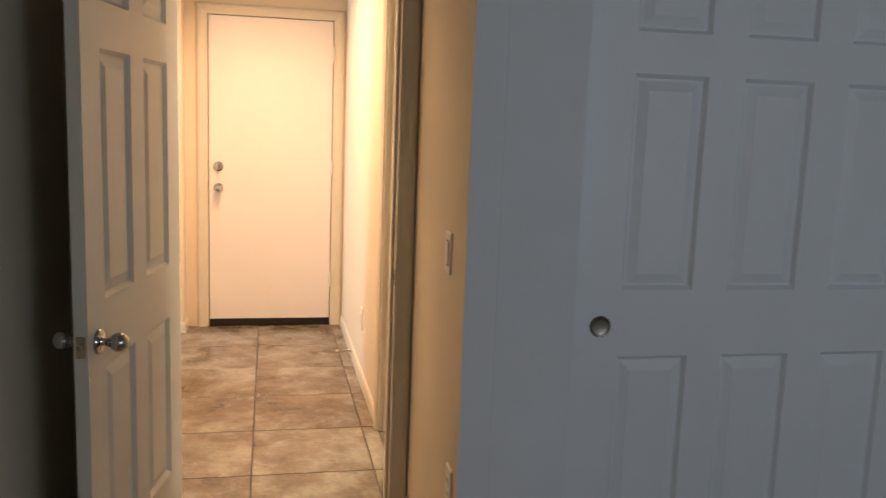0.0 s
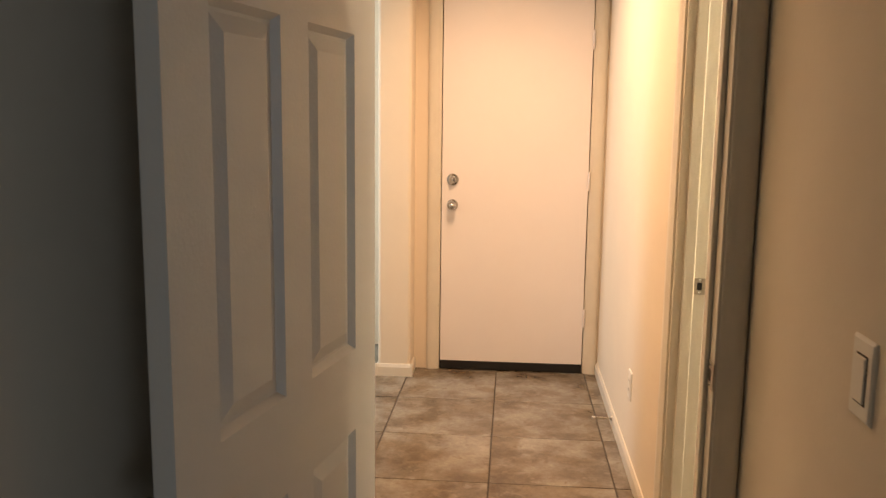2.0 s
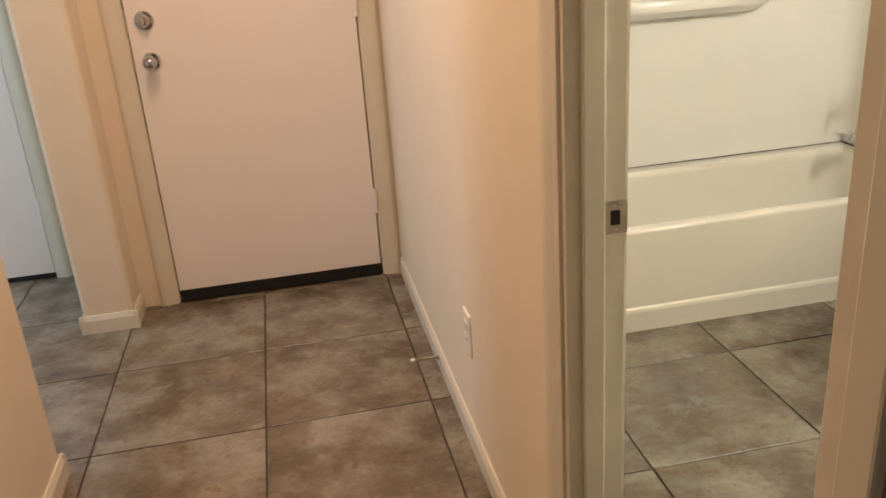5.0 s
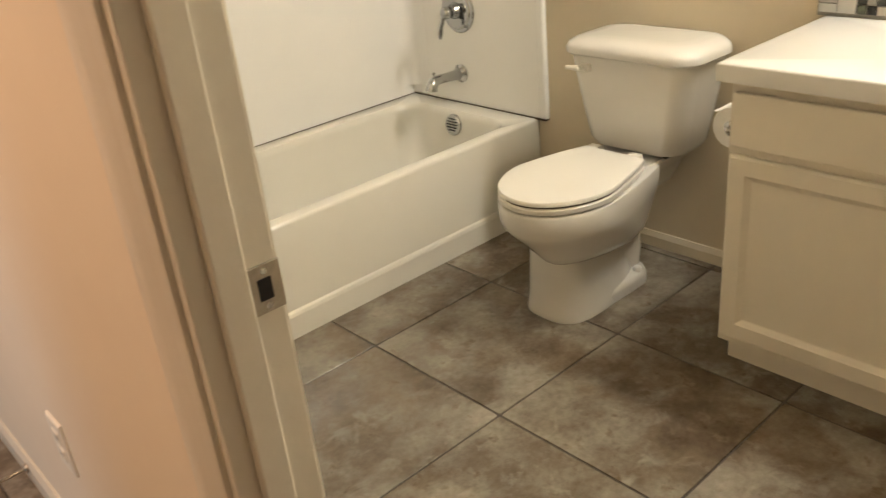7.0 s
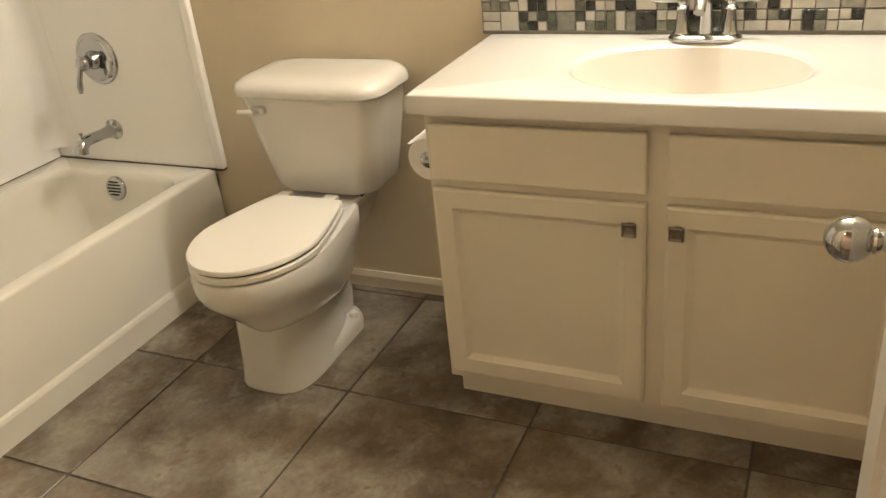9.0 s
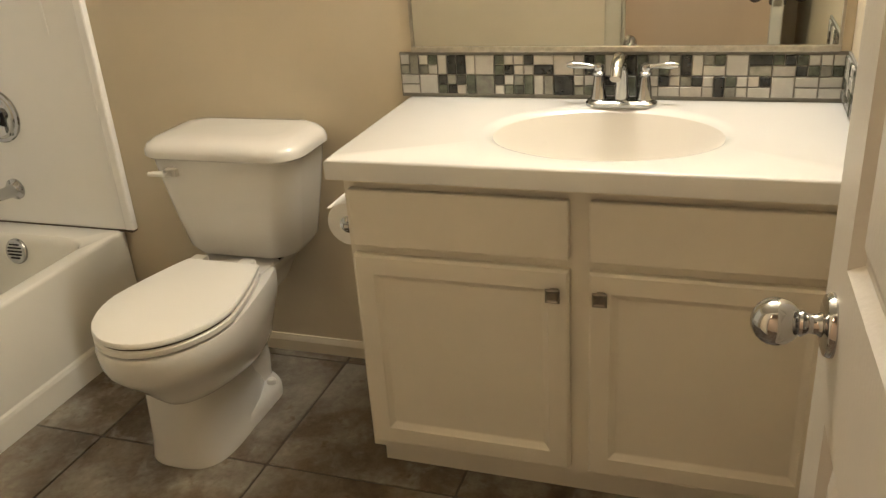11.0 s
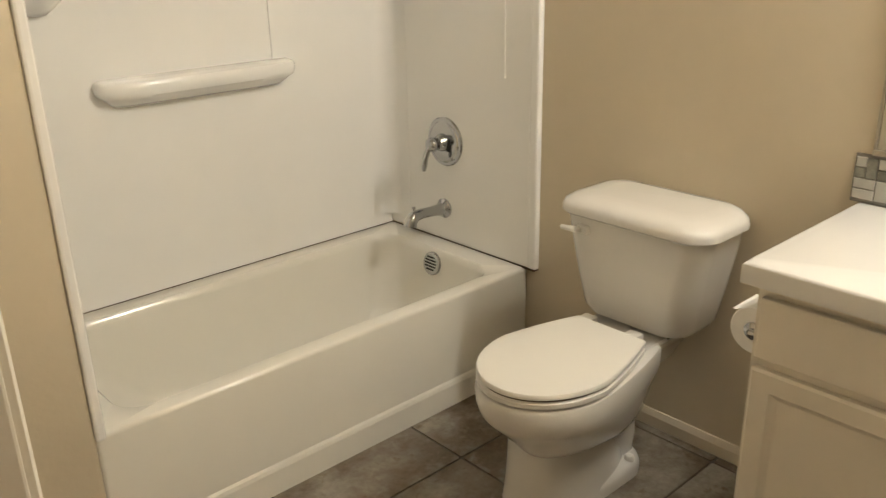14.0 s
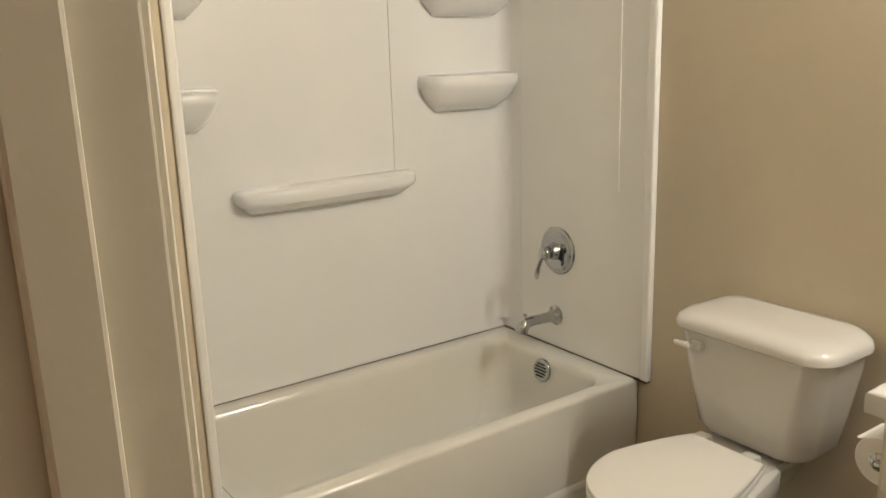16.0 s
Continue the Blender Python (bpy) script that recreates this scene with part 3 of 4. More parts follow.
arc = [(2.607 - r + r * math.sin(a), 5.862 - r + r * math.cos(a)) for a in [k * math.pi / 2 / 10 for k in range(11)]]
for (xa, ya), (xb, yb) in zip(arc, arc[1:]):
    bm.faces.new([bm.verts.new(p) for p in ((xa, ya, 0.40), (xb, yb, 0.40), (xb, yb, TOP), (xa, ya, TOP))])
bmesh.ops.remove_doubles(bm, verts=bm.verts, dist=1e-5)
part("corner_cove", bm, M_SURR, sr, smooth=True)


def shelf(x0, x1, top, drop, depth, taper):
    """Moulded boat-shaped shelf on the back panel."""
    n = 36
    cx, hw = (x0 + x1) / 2, (x1 - x0) / 2
    rings = []
    for z, ws, ds in ((0.004, 0.95, 0.55), (0.0, 0.97, 0.86), (-0.002, 0.985, 0.94), (-0.008, 0.997, 0.985), (-0.018, 1.0, 1.0), (-0.030, 0.995, 0.995), (-0.040, 0.98, 0.96), (-drop * 0.66, 1 - taper * 0.40, 0.80), (-drop * 0.86, 1 - taper * 0.75, 0.55), (-drop, 1 - taper, 0.22)):
        ring = []
        for k in range(n + 1):
            a = math.pi * k / n
            c, s = math.cos(a), math.sin(a)
            ring.append(Vector((cx + hw * ws * math.copysign(abs(c) ** 0.45, c), 5.866 - depth * ds * abs(s) ** 0.6, top + z)))
        rings.append(ring)
    return part("shelf", loft(rings), M_SURR, sr, "moulded white ledge", smooth=True)


shelf(1.585, 2.215, 1.003, 0.075, 0.085, 0.16)
for z in (1.305, 1.615):
    shelf(2.255, 2.640, z, 0.118, 0.115, 0.35)
    shelf(1.205, 1.560, z, 0.118, 0.115, 0.35)

# ---- tub fittings ----
vv = empty("shower_valve", (2.605, 5.562, 0.712), "chrome round shower valve with lever handle on the surround", "shower valve")
part("trim_plate", lathe([(0, 0.083), (0.004, 0.083), (0.007, 0.080), (0.008, 0.070), (0.012, 0.066), (0.014, 0.058), (0.014, 0.0005)], (2.605, 5.562, 0.712), (-1, 0, 0), 40), M_CHROME, vv, smooth=True)
part("hub", lathe([(0, 0.030), (0.012, 0.028), (0.020, 0.022), (0.034, 0.020), (0.044, 0.024), (0.056, 0.022), (0.064, 0.014), (0.066, 0.0005)], (2.591, 5.562, 0.712), (-1, 0, 0)), M_CHROME, vv, smooth=True)
part("lever", tube([(2.536, 5.562, 0.712), (2.530, 5.568, 0.690), (2.526, 5.576, 0.665), (2.524, 5.581, 0.640), (2.523, 5.583, 0.622)], [0.010, 0.008, 0.0085, 0.0105, 0.006]), M_CHROME, vv, smooth=True)
# Black patch that paints a dark reflection on the chrome beside the hub.
part("dark_reflection", boxes((2.5885, 2.5915, 5.524, 5.542, 0.684, 0.726, 0.001)), M_BLACK, vv)
sp = empty("tub_spout", (2.605, 5.572, 0.477), "chrome tub spout with diverter knob on the surround", "tub spout")
part("flange", lathe([(0, 0.034), (0.006, 0.034), (0.012, 0.028), (0.020, 0.024), (0.022, 0.0005)], (2.605, 5.572, 0.477), (-1, 0, 0)), M_CHROME, sp, smooth=True)
part("body", tube([(2.590, 5.572, 0.477), (2.570, 5.572, 0.477), (2.535, 5.572, 0.479), (2.500, 5.572, 0.481), (2.476, 5.572, 0.480), (2.459, 5.572, 0.474), (2.449, 5.572, 0.462), (2.446, 5.572, 0.448)], [0.025, 0.0190, 0.0172, 0.0175, 0.0190, 0.0212, 0.0225, 0.0228], 24), M_CHROME, sp, smooth=True)
part("diverter", lathe([(0, 0.004), (0.012, 0.004), (0.014, 0.007), (0.020, 0.007), (0.022, 0.0005)], (2.464, 5.572, 0.492), (0, 0, 1), 14), M_CHROME, sp, smooth=True)

# ---- toilet ----
TY = 4.675
wc = empty("toilet", (2.3, TY, 0), "white two-piece toilet with closed lid", "toilet")


BY = TY - 0.010


def egg(xf, xb, hw, z, nose=0.58, back=0.62, n=56, sq=1.0, cy=None):
    """Elongated outline: rounded nose at xf, blunter end at xb; widest at nose fraction."""
    xm = xf + (xb - xf) * nose
    mid = BY if cy is None else cy
    ring = []
    for k in range(n):
        a = 2 * math.pi * k / n
        c, s = math.cos(a), math.sin(a)
        if c < 0:
            ring.append(Vector((xm - (xm - xf) * abs(c) ** sq, mid + hw * math.copysign(abs(s) ** sq, s), z)))
        else:
            ring.append(Vector((xm + (xb - xm) * abs(c) ** back, mid + hw * math.copysign(abs(s) ** 0.85, s), z)))
    return ring


PY = TY + 0.020
part("pedestal", loft([egg(xf, xb, hw, z, 0.36, 0.95, sq=0.66, cy=PY) for xf, xb, hw, z in (
    (2.037, 2.420, 0.109, 0.000), (2.035, 2.420, 0.109, 0.006), (2.037, 2.415, 0.106, 0.016), (2.040, 2.41, 0.100, 0.060), (2.042, 2.40, 0.095, 0.120),
    (2.044, 2.40, 0.092, 0.180), (2.046, 2.40, 0.091, 0.215), (2.060, 2.40, 0.082, 0.260))]), M_PORC, wc, smooth=True)


def bowl_ring(xf, hw, hb, z, xb=2.40):
    """Bowl outline: egg front that tapers to the deck."""
    xm = xf + (2.105 - 1.902) + 0.25 * (xf - 1.902)
    ring = []
    for k in range(31):
        a = math.pi / 2 + math.pi * k / 30
        ring.append(Vector((xm + (xm - xf) * math.cos(a), BY + hw * math.sin(a), z)))
    for side, run in ((-1, range(1, 9)), (1, range(8, 0, -1))):
        for k in run:
            u = k / 8
            ring.append(Vector((xm + (xb - xm) * u, BY + side * (hw + (hb - hw) * (0.55 * u + 0.45 * u * u)), z)))
    return ring


part("bowl", loft([bowl_ring(*r) for r in (
    (2.100, 0.062, 0.050, 0.172), (2.050, 0.088, 0.062, 0.182), (2.030, 0.101, 0.068, 0.196), (2.010, 0.114, 0.074, 0.218), (1.986, 0.129, 0.082, 0.246), (1.961, 0.142, 0.089, 0.272),
    (1.940, 0.152, 0.095, 0.293), (1.926, 0.158, 0.100, 0.308), (1.916, 0.162, 0.104, 0.322), (1.911, 0.164, 0.108, 0.342), (1.909, 0.164, 0.110, 0.377), (1.913, 0.161, 0.107, 0.386), (1.925, 0.150, 0.098, 0.390))]), M_PORC, wc, smooth=True)
part("rear_deck", loft([rrect(2.37, 2.595, TY - 0.045, TY + 0.045, 0.27, 0.03, 40), rrect(2.345, 2.60, TY - 0.084, TY + 0.084, 0.345, 0.03, 40), rrect(2.325, 2.60, TY - 0.108, TY + 0.108, 0.375, 0.03, 40), rrect(2.325, 2.60, TY - 0.112, TY + 0.112, 0.387, 0.03, 40), rrect(2.332, 2.595, TY - 0.106, TY + 0.106, 0.394, 0.03, 40)]), M_PORC, wc, smooth=True)
for side in (-1, 1):
    part("deck_flare", loft([
        [Vector((x, TY + side * y, z)) for y, z in ((0.06, 0.330), (w - 0.012, 0.352), (w, 0.374), (w - 0.002, 0.388), (w - 0.010, 0.3925), (0.06, 0.3925))]
        for x, w in ((2.27, 0.100), (2.31, 0.104), (2.35, 0.106), (2.385, 0.108), (2.412, 0.113), (2.428, 0.106))]), M_PORC, wc, smooth=True)
part("trapway", loft([
    rrect(2.24, 2.455, PY - 0.062, PY + 0.062, 0.0, 0.05, 40), rrect(2.24, 2.452, PY - 0.064, PY + 0.064, 0.060, 0.05, 40), rrect(2.24, 2.440, PY - 0.076, PY + 0.076, 0.110, 0.05, 40),
    rrect(2.24, 2.425, PY - 0.081, PY + 0.081, 0.165, 0.05, 40), rrect(2.24, 2.440, PY - 0.070, PY + 0.070, 0.210, 0.05, 40), rrect(2.25, 2.47, TY - 0.068, TY + 0.068, 0.26, 0.05, 40), rrect(2.26, 2.51, TY - 0.068, TY + 0.068, 0.32, 0.05, 40)]), M_PORC, wc, smooth=True)
part("foot", loft([rrect(2.16 + k, 2.450 - k, PY - 0.107 + k, PY + 0.107 - k, z, 0.085, 48) for z, k in ((0.0, 0.0), (0.024, 0.0), (0.036, 0.005), (0.042, 0.013), (0.044, 0.030))]), M_PORC, wc, smooth=True)
for side in (-1, 1):
    part("bolt_cap", lathe([(0, 0.014), (0.008, 0.014), (0.015, 0.010), (0.018, 0.0005)], (2.375, PY + side * 0.084, 0.040), (0, 0, 1), 16), M_SEAT, wc, smooth=True)


def lid_ring(g, z):
    """Lid outline: egg front that tapers to a straight hinge end."""
    ring = []
    n = 60
    xf, xm, xb, hw, hb = 1.912 + g, 2.110, 2.335 - g, 0.161 - g, 0.104 - g
    for k in range(n // 2 + 1):
        a = math.pi / 2 + math.pi * k / (n // 2)
        ring.append(Vector((xm + (xm - xf) * math.cos(a), BY + hw * math.sin(a), z)))
    for k in range(1, 9):
        u = k / 8
        ring.append(Vector((xm + (xb - xm) * u, BY - (hw + (hb - hw) * (0.55 * u + 0.45 * u * u)), z)))
    for k in range(8, 0, -1):
        u = k / 8
        ring.append(Vector((xm + (xb - xm) * u, BY + (hw + (hb - hw) * (0.55 * u + 0.45 * u * u)), z)))
    return ring


part("seat_ring", loft([lid_ring(0.004, 0.391), lid_ring(0.0, 0.394), lid_ring(0.0, 0.405), lid_ring(0.005, 0.409)]), M_SEAT, wc, "white plastic seat", smooth=True)
# Dark sheet standing in for the shade between seat and lid.
part("seat_gap_shade", loft([lid_ring(0.006, 0.4085), lid_ring(0.006, 0.4150)]), M_GAP, wc)


part("lid", loft([lid_ring(0.002, 0.4145), lid_ring(0.0, 0.4160), lid_ring(0.0, 0.4235), lid_ring(0.003, 0.4275), lid_ring(0.012, 0.4295), lid_ring(0.05, 0.4305)]), M_SEAT, wc, "closed white plastic lid", smooth=True)
for s in (-1, 1):
    part("seat_hinge", boxes((2.330, 2.364, TY + s * 0.07 - 0.02, TY + s * 0.07 + 0.02, 0.393, 0.428, 0.006)), M_SEAT, wc, smooth=True)


def tank_ring(x0, x1, hw, z, r):
    """Tank section with a gently bowed front."""
    cy = TY - 0.007
    ring = rrect(x0, x1, cy - hw, cy + hw, z, r, 56)
    for p in ring:
        u = (p.y - cy) / hw
        if p.x < (x0 + x1) / 2:
            p.x -= 0.016 * (1 - u * u)
    return ring


part("tank", loft([tank_ring(2.44, 2.585, 0.122, 0.402, 0.05), tank_ring(2.418, 2.598, 0.152, 0.408, 0.06), tank_ring(2.406, 2.603, 0.166, 0.430, 0.06), tank_ring(2.396, 2.604, 0.184, 0.520, 0.06), tank_ring(2.388, 2.605, 0.204, 0.635, 0.055), tank_ring(2.386, 2.605, 0.210, 0.680, 0.055)]), M_PORC, wc, smooth=True)
# Black block standing in for the shade under the tank.
part("tank_gap_shade", boxes((2.44, 2.57, TY - 0.11, TY + 0.11, 0.390, 0.404)), M_BLACK, wc)
part("tank_lid", loft([tank_ring(2.376, 2.608, 0.219, 0.680, 0.06), tank_ring(2.370, 2.610, 0.226, 0.686, 0.065), tank_ring(2.370, 2.610, 0.226, 0.699, 0.065), tank_ring(2.376, 2.609, 0.220, 0.712, 0.065), tank_ring(2.394, 2.605, 0.202, 0.7225, 0.06), tank_ring(2.420, 2.598, 0.180, 0.7275, 0.05), tank_ring(2.45, 2.58, 0.145, 0.729, 0.04)]), M_PORC, wc, "heavy white porcelain tank lid", smooth=True)
part("flush_lever", tube([(2.370, TY + 0.120, 0.646), (2.362, TY + 0.135, 0.646), (2.360, TY + 0.158, 0.645), (2.360, TY + 0.180, 0.644)], [0.010, 0.009, 0.007, 0.006], 12), M_SEAT, wc, "white plastic flush lever", smooth=True)
part("lever_base", boxes((2.366, 2.395, TY + 0.104, TY + 0.139, 0.635, 0.657, 0.005)), M_SEAT, wc, smooth=True)

# ---- vanity ----
va = empty("vanity_cabinet", (2.38, 3.72, 0), "cream painted vanity cabinet with two doors and drawer fronts", "vanity cabinet")
CY0, CY1 = 3.2375, 4.205
part("body", boxes((2.150, 2.6195, CY0, CY1, 0.075, 0.600)), M_CAB, va)
part("front_rail", boxes((2.150, 2.1700, CY0, CY1, 0.600, 0.7475)), M_CAB, va)
part("back_rail", boxes((2.600, 2.6195, CY0, CY1, 0.600, 0.7475)), M_CAB, va)
for y in (CY0, CY1 - 0.018):
    part("side_panel", boxes((2.170, 2.600, y, y + 0.018, 0.600, 0.7475)), M_CAB, va)
part("toe_kick", boxes((2.195, 2.60, CY0 + 0.001, CY1 - 0.006, 0.0, 0.076)), M_CAB, va)


def slab_front(name, y0, y1, z0, z1, x=2.150, t=0.019):
    return part(name, boxes((x - t, x - 0.0005, y0, y1, z0, z1, 0.004)), M_CAB, va)


def cab_door(y0, y1, z0, z1, knob_y, x=2.150, t=0.019):
    """Frame-and-panel door: bevelled inner edge down to a flat recessed panel."""
    bm = bmesh.new()
    def ring(i, d):
        return [Vector((x - d, y0 + i, z0 + i)), Vector((x - d, y1 - i, z0 + i)), Vector((x - d, y1 - i, z1 - i)), Vector((x - d, y0 + i, z1 - i))]
    loft([ring(0, 0.0005), ring(0, t - 0.005), ring(0.005, t), ring(0.042, t), ring(0.045, t - 0.003), ring(0.054, t - 0.0095), ring(0.057, t - 0.0105)], bm=bm)
    d = part("door", bm, M_CAB, va)
    k = part("knob", loft([[Vector((x - t - h, knob_y + sy * w, 0.530 + sz * w)) for sy, sz in ((-1, -1), (1, -1), (1, 1), (-1, 1))] for h, w in ((0, 0.008), (0.010, 0.006), (0.014, 0.011), (0.018, 0.0145), (0.022, 0.0145), (0.0245, 0.012), (0.022, 0.008))]), M_KNOB, d, "square dark nickel knob")
    return d


slab_front("drawer_front", 3.740, 4.192, 0.597, 0.722)
slab_front("drawer_front", 3.250, 3.701, 0.597, 0.722)
cab_door(3.740, 4.195, 0.100, 0.576, 3.768)
cab_door(3.250, 3.701, 0.100, 0.576, 3.677)

ct = empty("washbasin_counter", (2.37, 3.72, 0.75), "white cultured marble vanity top with integral oval basin", "countertop")
A0, A1, B0, B1, ZT, ZB = 2.112, 2.6195, 3.2365, 4.226, 0.790, 0.748
n = 96
sx, sy = 2.362, 3.705


def rect_at(a, x0, x1, y0, y1, z):
    """Where the ray at angle a from the basin's centre meets a rectangle."""
    c, s = math.cos(a), math.sin(a)
    k = min(((x1 - sx) / c if c > 1e-9 else (x0 - sx) / c if c < -1e-9 else 9), ((y1 - sy) / s if s > 1e-9 else (y0 - sy) / s if s < -1e-9 else 9))
    return Vector((sx + k * c, sy + k * s, z))


corner = [math.atan2(y - sy, x - sx) % (2 * math.pi) for x in (A0, A1) for y in (B0, B1)]
angs = [2 * math.pi * k / n for k in range(n)]
for c in corner:
    i = min(range(n), key=lambda k: abs(angs[k] - c))
    angs[i] = c


def oval(kx, ky, z, shift=0.0):
    return [Vector((sx + shift + kx * math.cos(a), sy + ky * math.sin(a), z)) for a in angs]


R = lambda i, z: [rect_at(a, A0 + i, A1, B0, B1 - i, z) for a in angs]
part("slab", loft([R(0.0, ZB), R(0.0, ZT - 0.006), R(0.002, ZT - 0.002), R(0.006, ZT), oval(0.200, 0.262, ZT), oval(0.193, 0.254, ZT - 0.0008), oval(0.187, 0.247, ZT - 0.0026), oval(0.181, 0.240, ZT - 0.0058), oval(0.176, 0.234, ZT - 0.0105)], cap_start=False, cap_end=False), M_COUNTER, ct, smooth=True)
part("basin", loft([oval(0.176 * u, 0.234 * u, ZT - 0.0105 - 0.145 * (1 - u * u)) for u in (1.0, 0.97, 0.93, 0.88, 0.81, 0.73, 0.64, 0.54, 0.43, 0.32, 0.21, 0.12)], cap_start=False), M_BASIN, ct, "oval basin with the bowl's shade in its tan tone", smooth=True)
part("drain", lathe([(0, 0.021), (0.002, 0.020), (0.003, 0.012), (0.0032, 0.0005)], (sx, sy, ZT - 0.154), (0, 0, 1)), M_CHROME, ct, smooth=True)

fc = empty("faucet", (2.568, 3.700, ZT), "chrome two-handle centre-set faucet behind the basin", "faucet")
FX, FY = 2.568, 3.700
part("base_plate", loft([rrect(FX - 0.029, FX + 0.029, FY - 0.079, FY + 0.079, ZT, 0.028, 48), rrect(FX - 0.029, FX + 0.029, FY - 0.079, FY + 0.079, ZT + 0.006, 0.028, 48), rrect(FX - 0.024, FX + 0.024, FY - 0.074, FY + 0.074, ZT + 0.012, 0.023, 48), rrect(FX - 0.018, FX + 0.018, FY - 0.066, FY + 0.066, ZT + 0.014, 0.017, 48)]), M_CHROME, fc, smooth=True)
for s in (-1, 1):
    hb = part("handle_body", lathe([(0, 0.021), (0.004, 0.020), (0.010, 0.0165), (0.045, 0.012), (0.054, 0.011), (0.057, 0.0145), (0.062, 0.0145), (0.066, 0.010), (0.072, 0.012), (0.080, 0.010), (0.084, 0.0005)], (FX + 0.004, FY + s * 0.051, ZT + 0.010), (0, 0, 1)), M_CHROME, fc, smooth=True)
    part("lever", tube([(FX + 0.004, FY + s * 0.051, ZT + 0.083), (FX + 0.003, FY + s * 0.066, ZT + 0.085), (FX + 0.000, FY + s * 0.085, ZT + 0.088), (FX - 0.004, FY + s * 0.108, ZT + 0.090), (FX - 0.006, FY + s * 0.122, ZT + 0.090)], [0.006, 0.0055, 0.007, 0.0085, 0.004], 14), M_CHROME, hb, smooth=True)
part("spout", tube([(FX + 0.004, FY, ZT + 0.010), (FX + 0.003, FY, ZT + 0.045), (FX - 0.004, FY, ZT + 0.078), (FX - 0.022, FY, ZT + 0.106), (FX - 0.052, FY, ZT + 0.115), (FX - 0.086, FY, ZT + 0.105), (FX - 0.108, FY, ZT + 0.082)], [0.019, 0.0155, 0.014, 0.0135, 0.0135, 0.0130, 0.0120], 20), M_CHROME, fc, smooth=True)

# ---- mirror ----
mr = empty("wall_mirror", (2.615, 3.73, 0.9), "large frameless wall mirror in a thin metal edge above the vanity", "mirror")
part("glass", boxes((2.612, 2.6195, 3.262, 4.204, 0.912, 1.93)), M_MIRROR, mr)
part("bottom_channel", boxes((2.604, 2.6198, 3.256, 4.210, 0.900, 0.9125, 0.002)), M_STRIKE, mr, "thin metal channel")
part("side_channel", boxes((2.607, 2.6198, 4.204, 4.210, 0.9128, 1.93, 0.001)), M_STRIKE, mr)
part("side_channel", boxes((2.607, 2.6198, 3.256, 3.262, 0.9128, 1.93, 0.001)), M_STRIKE, mr)

# ---- toilet paper ----
tp = empty("toilet_paper_holder", (2.26, 4.21, 0.606), "chrome toilet paper holder on the vanity side with a roll", "toilet paper holder")
for x in (2.205, 2.335):
    part("post", tube([(x, 4.2055, 0.606), (x, 4.225, 0.606), (x, 4.240, 0.606)], [0.016, 0.008, 0.010], 14), M_CHROME, tp, smooth=True)
part("end_cap", lathe([(0, 0.019), (0.003, 0.019), (0.006, 0.012), (0.010, 0.0005)], (2.2175, 4.240, 0.606), (-1, 0, 0), 20), M_CHROME, tp, smooth=True)
part("roller", lathe([(0, 0.007), (0.13, 0.007)], (2.205, 4.240, 0.606), (1, 0, 0), 14), M_CHROME, tp)
rl = empty("toilet_paper_roll", (2.27, 4.240, 0.606), "white toilet paper roll on its holder", "toilet paper")
part("paper", loft([[Vector((x, 4.240 + rr * math.cos(2 * math.pi * k / 32), 0.606 + rr * math.sin(2 * math.pi * k / 32))) for k in range(32)] for x, rr in ((2.218, 0.018), (2.218, 0.048), (2.220, 0.050), (2.318, 0.050), (2.320, 0.048), (2.320, 0.018), (2.218, 0.018))], cap_start=False, cap_end=False), M_PAPER, rl, smooth=True)
part("loose_sheet", loft([[Vector((x, 4.240 + 0.0505 * math.cos(a) + d, 0.606 + 0.0505 * math.sin(a))) for x in (2.220, 2.318)] for a, d in ((1.3, 0), (1.0, 0.0), (0.8, 0.001), (0.72, 0.006), (0.74, 0.012))], cap_start=False, cap_end=False, closed=False), M_PAPER, rl)

# ---- backsplash mosaic ----
MOS = [
    mat("mosaic_white", (0.46, 0.445, 0.40), 0.25, var=0.12, scale=30, per_object=0.12),
    mat("mosaic_grey", (0.275, 0.27, 0.225), 0.25, var=0.45, scale=45, per_object=0.2),
    mat("mosaic_cream", (0.44, 0.41, 0.36), 0.3, var=0.2, scale=40, per_object=0.12),
    mat("mosaic_dark_glass", (0.042, 0.043, 0.033), 0.10, var=0.75, scale=40, per_object=0.4, bump=0.6, bump_scale=70),
    mat("mosaic_green_glass", (0.125, 0.14, 0.095), 0.10, var=0.7, scale=60, per_object=0.3, bump=0.6, bump_scale=70),
]
MOS_W = [0.25, 0.17, 0.16, 0.21, 0.21]
bs = structure(empty("backsplash", (2.615, 3.7, 0.787), "mosaic backsplash of mixed grey, white and dark glass pieces", "backsplash"))
M_MOSGROUT = mat("grey_grout", (0.25, 0.235, 0.20), 0.85, var=0.2, scale=60)
part("grout_bed", boxes((2.6125, 2.6197, 3.237, 4.244, 0.7905, 0.8985)), M_MOSGROUT, bs)
part("grout_bed", boxes((2.155, 2.612, 3.2352, 3.2405, 0.7905, 0.8985)), M_MOSGROUT, bs)
rng = random.Random(7)
mos_mesh = {}


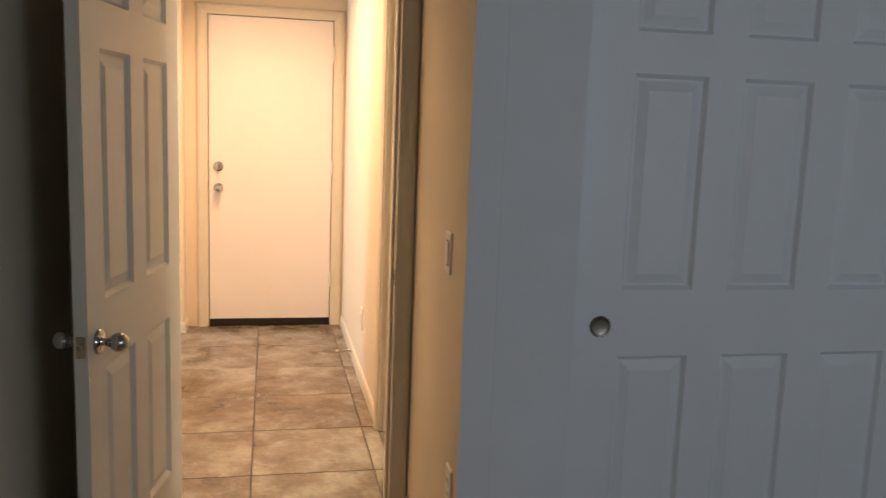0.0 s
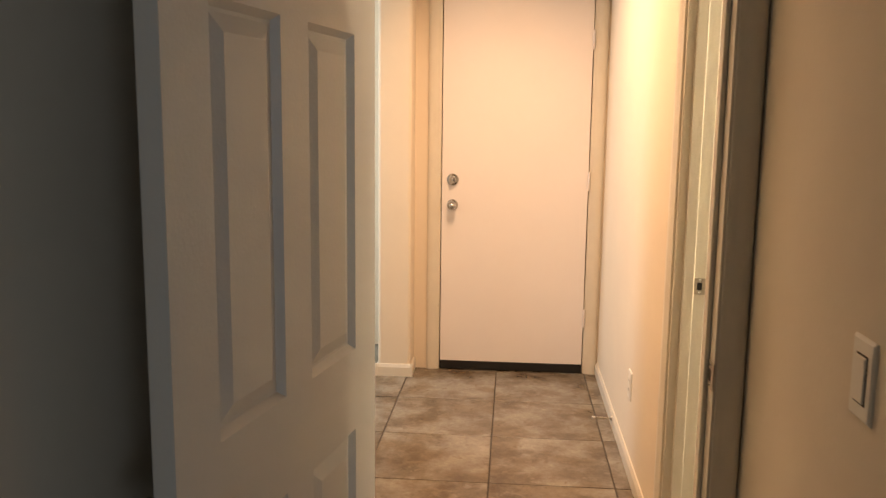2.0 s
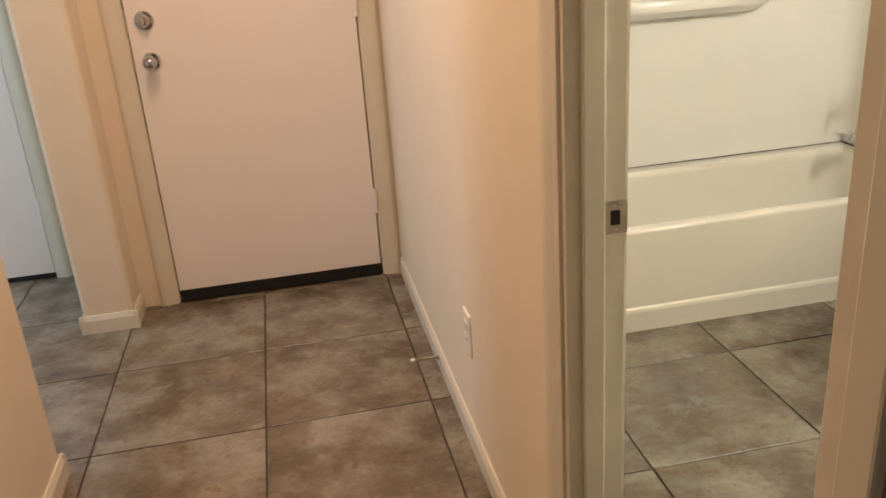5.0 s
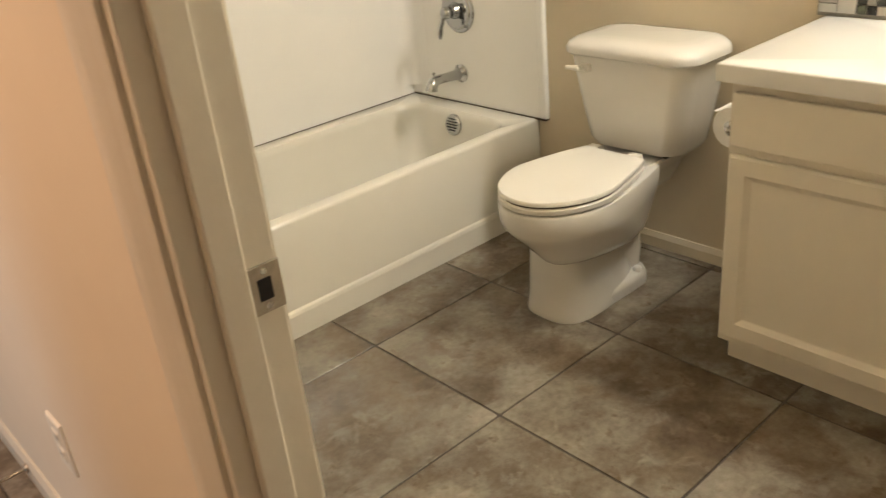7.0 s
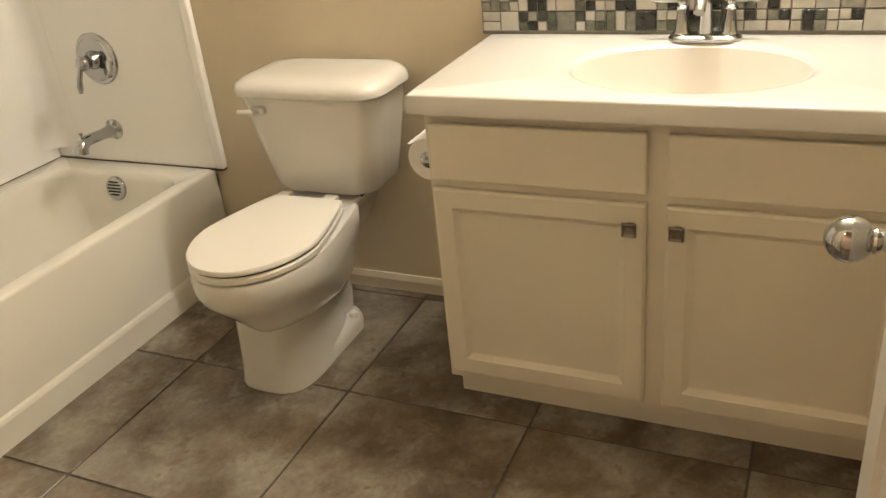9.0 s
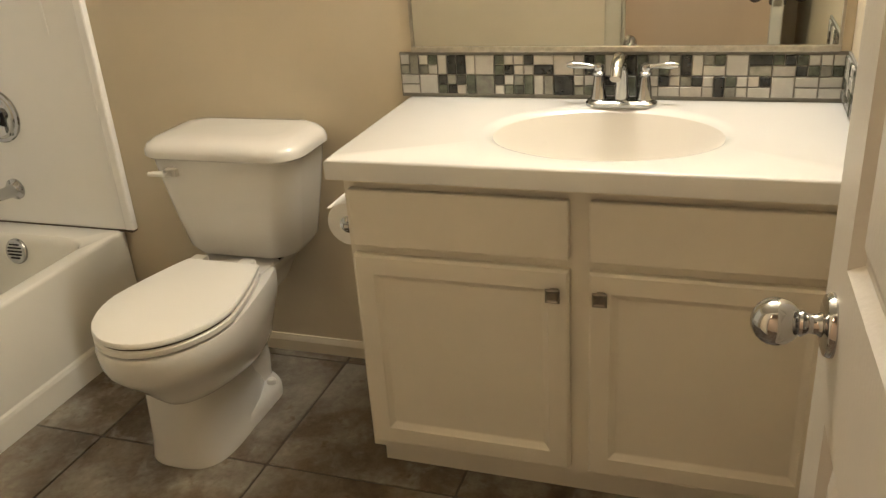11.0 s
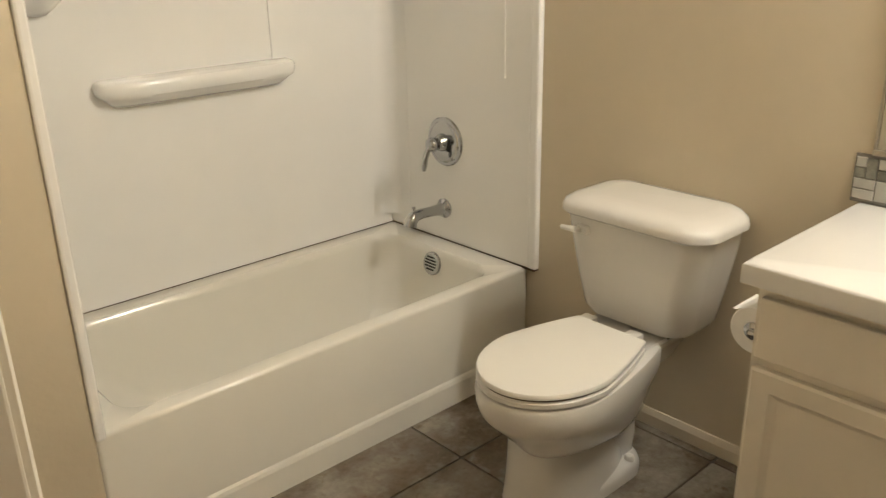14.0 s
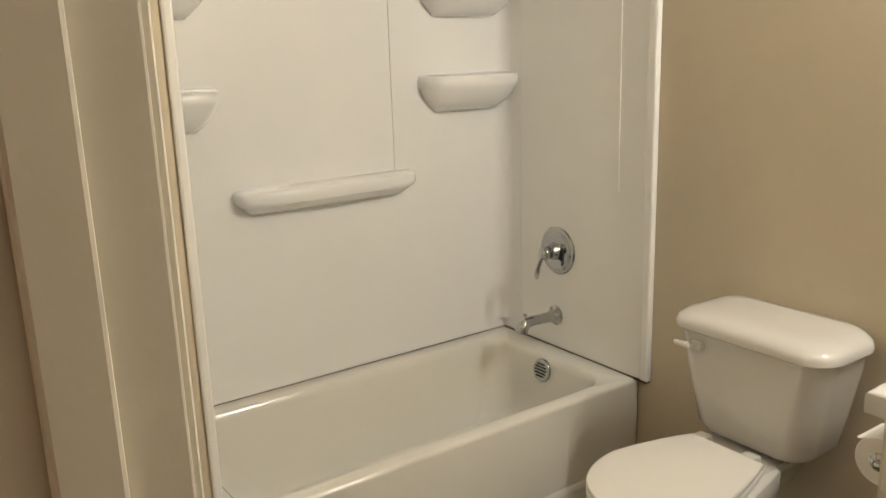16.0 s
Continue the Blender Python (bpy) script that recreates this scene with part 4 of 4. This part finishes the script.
def piece(axis, u0, u1, z0, z1):
    g = 0.0013
    kind = rng.choices(range(5), MOS_W)[0]
    w, h = round(u1 - u0 - 2 * g, 4), round(z1 - z0 - 2 * g, 4)
    key = (axis, kind, w, h)
    if key not in mos_mesh:
        b = bmesh.new()
        t, e = 0.0045, 0.0012
        rg = [[(0, 0), (w, 0), (w, h), (0, h)], [(0, 0), (w, 0), (w, h), (0, h)], [(e, e), (w - e, e), (w - e, h - e), (e, h - e)]]
        dd = [0, t - e, t]
        if axis == "y":
            loft([[Vector((-d, p, q)) for p, q in ring] for ring, d in zip(rg, dd)], bm=b)
        else:
            loft([[Vector((p, d, q)) for p, q in ring] for ring, d in zip(rg, dd)], bm=b)
        bmesh.ops.recalc_face_normals(b, faces=b.faces)
        me = bpy.data.meshes.new("mosaic_tile")
        b.to_mesh(me)
        b.free()
        me.materials.append(MOS[kind])
        mos_mesh[key] = me
    ob = new("mosaic_tile", mos_mesh[key])
    ob.parent = bs
    ob.matrix_parent_inverse = bs.matrix_basis.inverted()
    depth = rng.uniform(-0.0012, 0.0012)
    ob.location = (2.6125 + depth, u0 + g, z0 + g) if axis == "y" else (u0 + g, 3.2405 + depth, z0 + g)


def module(axis, u, z, m):
    h = m / 2
    k = rng.random()
    if k < 0.13:
        cells = [(0, 0, m, m)]
    elif k < 0.26:
        cells = [(0, 0, h, m), (h, 0, h, m)]
    elif k < 0.40:
        cells = [(0, 0, m, h), (0, h, m, h)]
    elif k < 0.62:
        cells = [(0, 0, h, m), (h, 0, h, h), (h, h, h, h)]
    elif k < 0.84:
        cells = [(0, 0, m, h), (0, h, h, h), (h, h, h, h)]
    else:
        cells = [(0, 0, h, h), (h, 0, h, h), (0, h, h, h), (h, h, h, h)]
    for a, b, w, d in cells:
        piece(axis, u + a, u + a + w, z + b, z + b + d)


MS = 0.0475
for row in range(2):
    for k in range(21):
        module("y", 3.2440 + k * MS, 0.7985 + row * MS, MS)
    for k in range(9):
        module("x", 2.182 + k * MS, 0.7985 + row * MS, MS)

# ---- floor tiles ----
tile_mesh = {}


def floor_tile(x0, x1, y0, y1):
    g = 0.0028
    w, d = round(x1 - x0 - 2 * g, 4), round(y1 - y0 - 2 * g, 4)
    if w < 0.02 or d < 0.02:
        return
    if (w, d) not in tile_mesh:
        b = bmesh.new()
        loft([rrect(i, w - i, i, d - i, z, 0.004, 8) for z, i in ((-0.006, 0.0), (-0.0008, 0.0), (0.0, 0.001))], bm=b)
        bmesh.ops.recalc_face_normals(b, faces=b.faces)
        me = bpy.data.meshes.new("floor_tile")
        b.to_mesh(me)
        b.free()
        me.materials.append(M_TILE)
        tile_mesh[(w, d)] = me
    ob = new("floor_tile", tile_mesh[(w, d)])
    ob.parent = floor
    ob.location = (x0 + g, y0 + g, 0.0)


HX = [-2.6, -2.278, -1.788, -1.298, -0.808, -0.318, 0.172, 0.662, 0.735]
HY = [3.192, 3.508, 3.998, 4.488, 4.978, 5.468, 5.958, 6.5]
for xa, xb in zip(HX, HX[1:]):
    for ya, yb in zip(HY, HY[1:]):
        if (xb < -0.4 and yb < 4.7) or (xa > -0.4 and ya > 5.99) or (xb < -0.8 and xa < -2.6):
            continue
        floor_tile(xa, xb, ya, yb)
BX = [0.737, 1.144, 1.626, 2.101, 2.577, 2.62]
BY = [3.235, 3.508, 3.996, 4.481, 4.972, 5.20]
for xa, xb in zip(BX, BX[1:]):
    for ya, yb in zip(BY, BY[1:]):
        floor_tile(xa, xb, ya, yb)
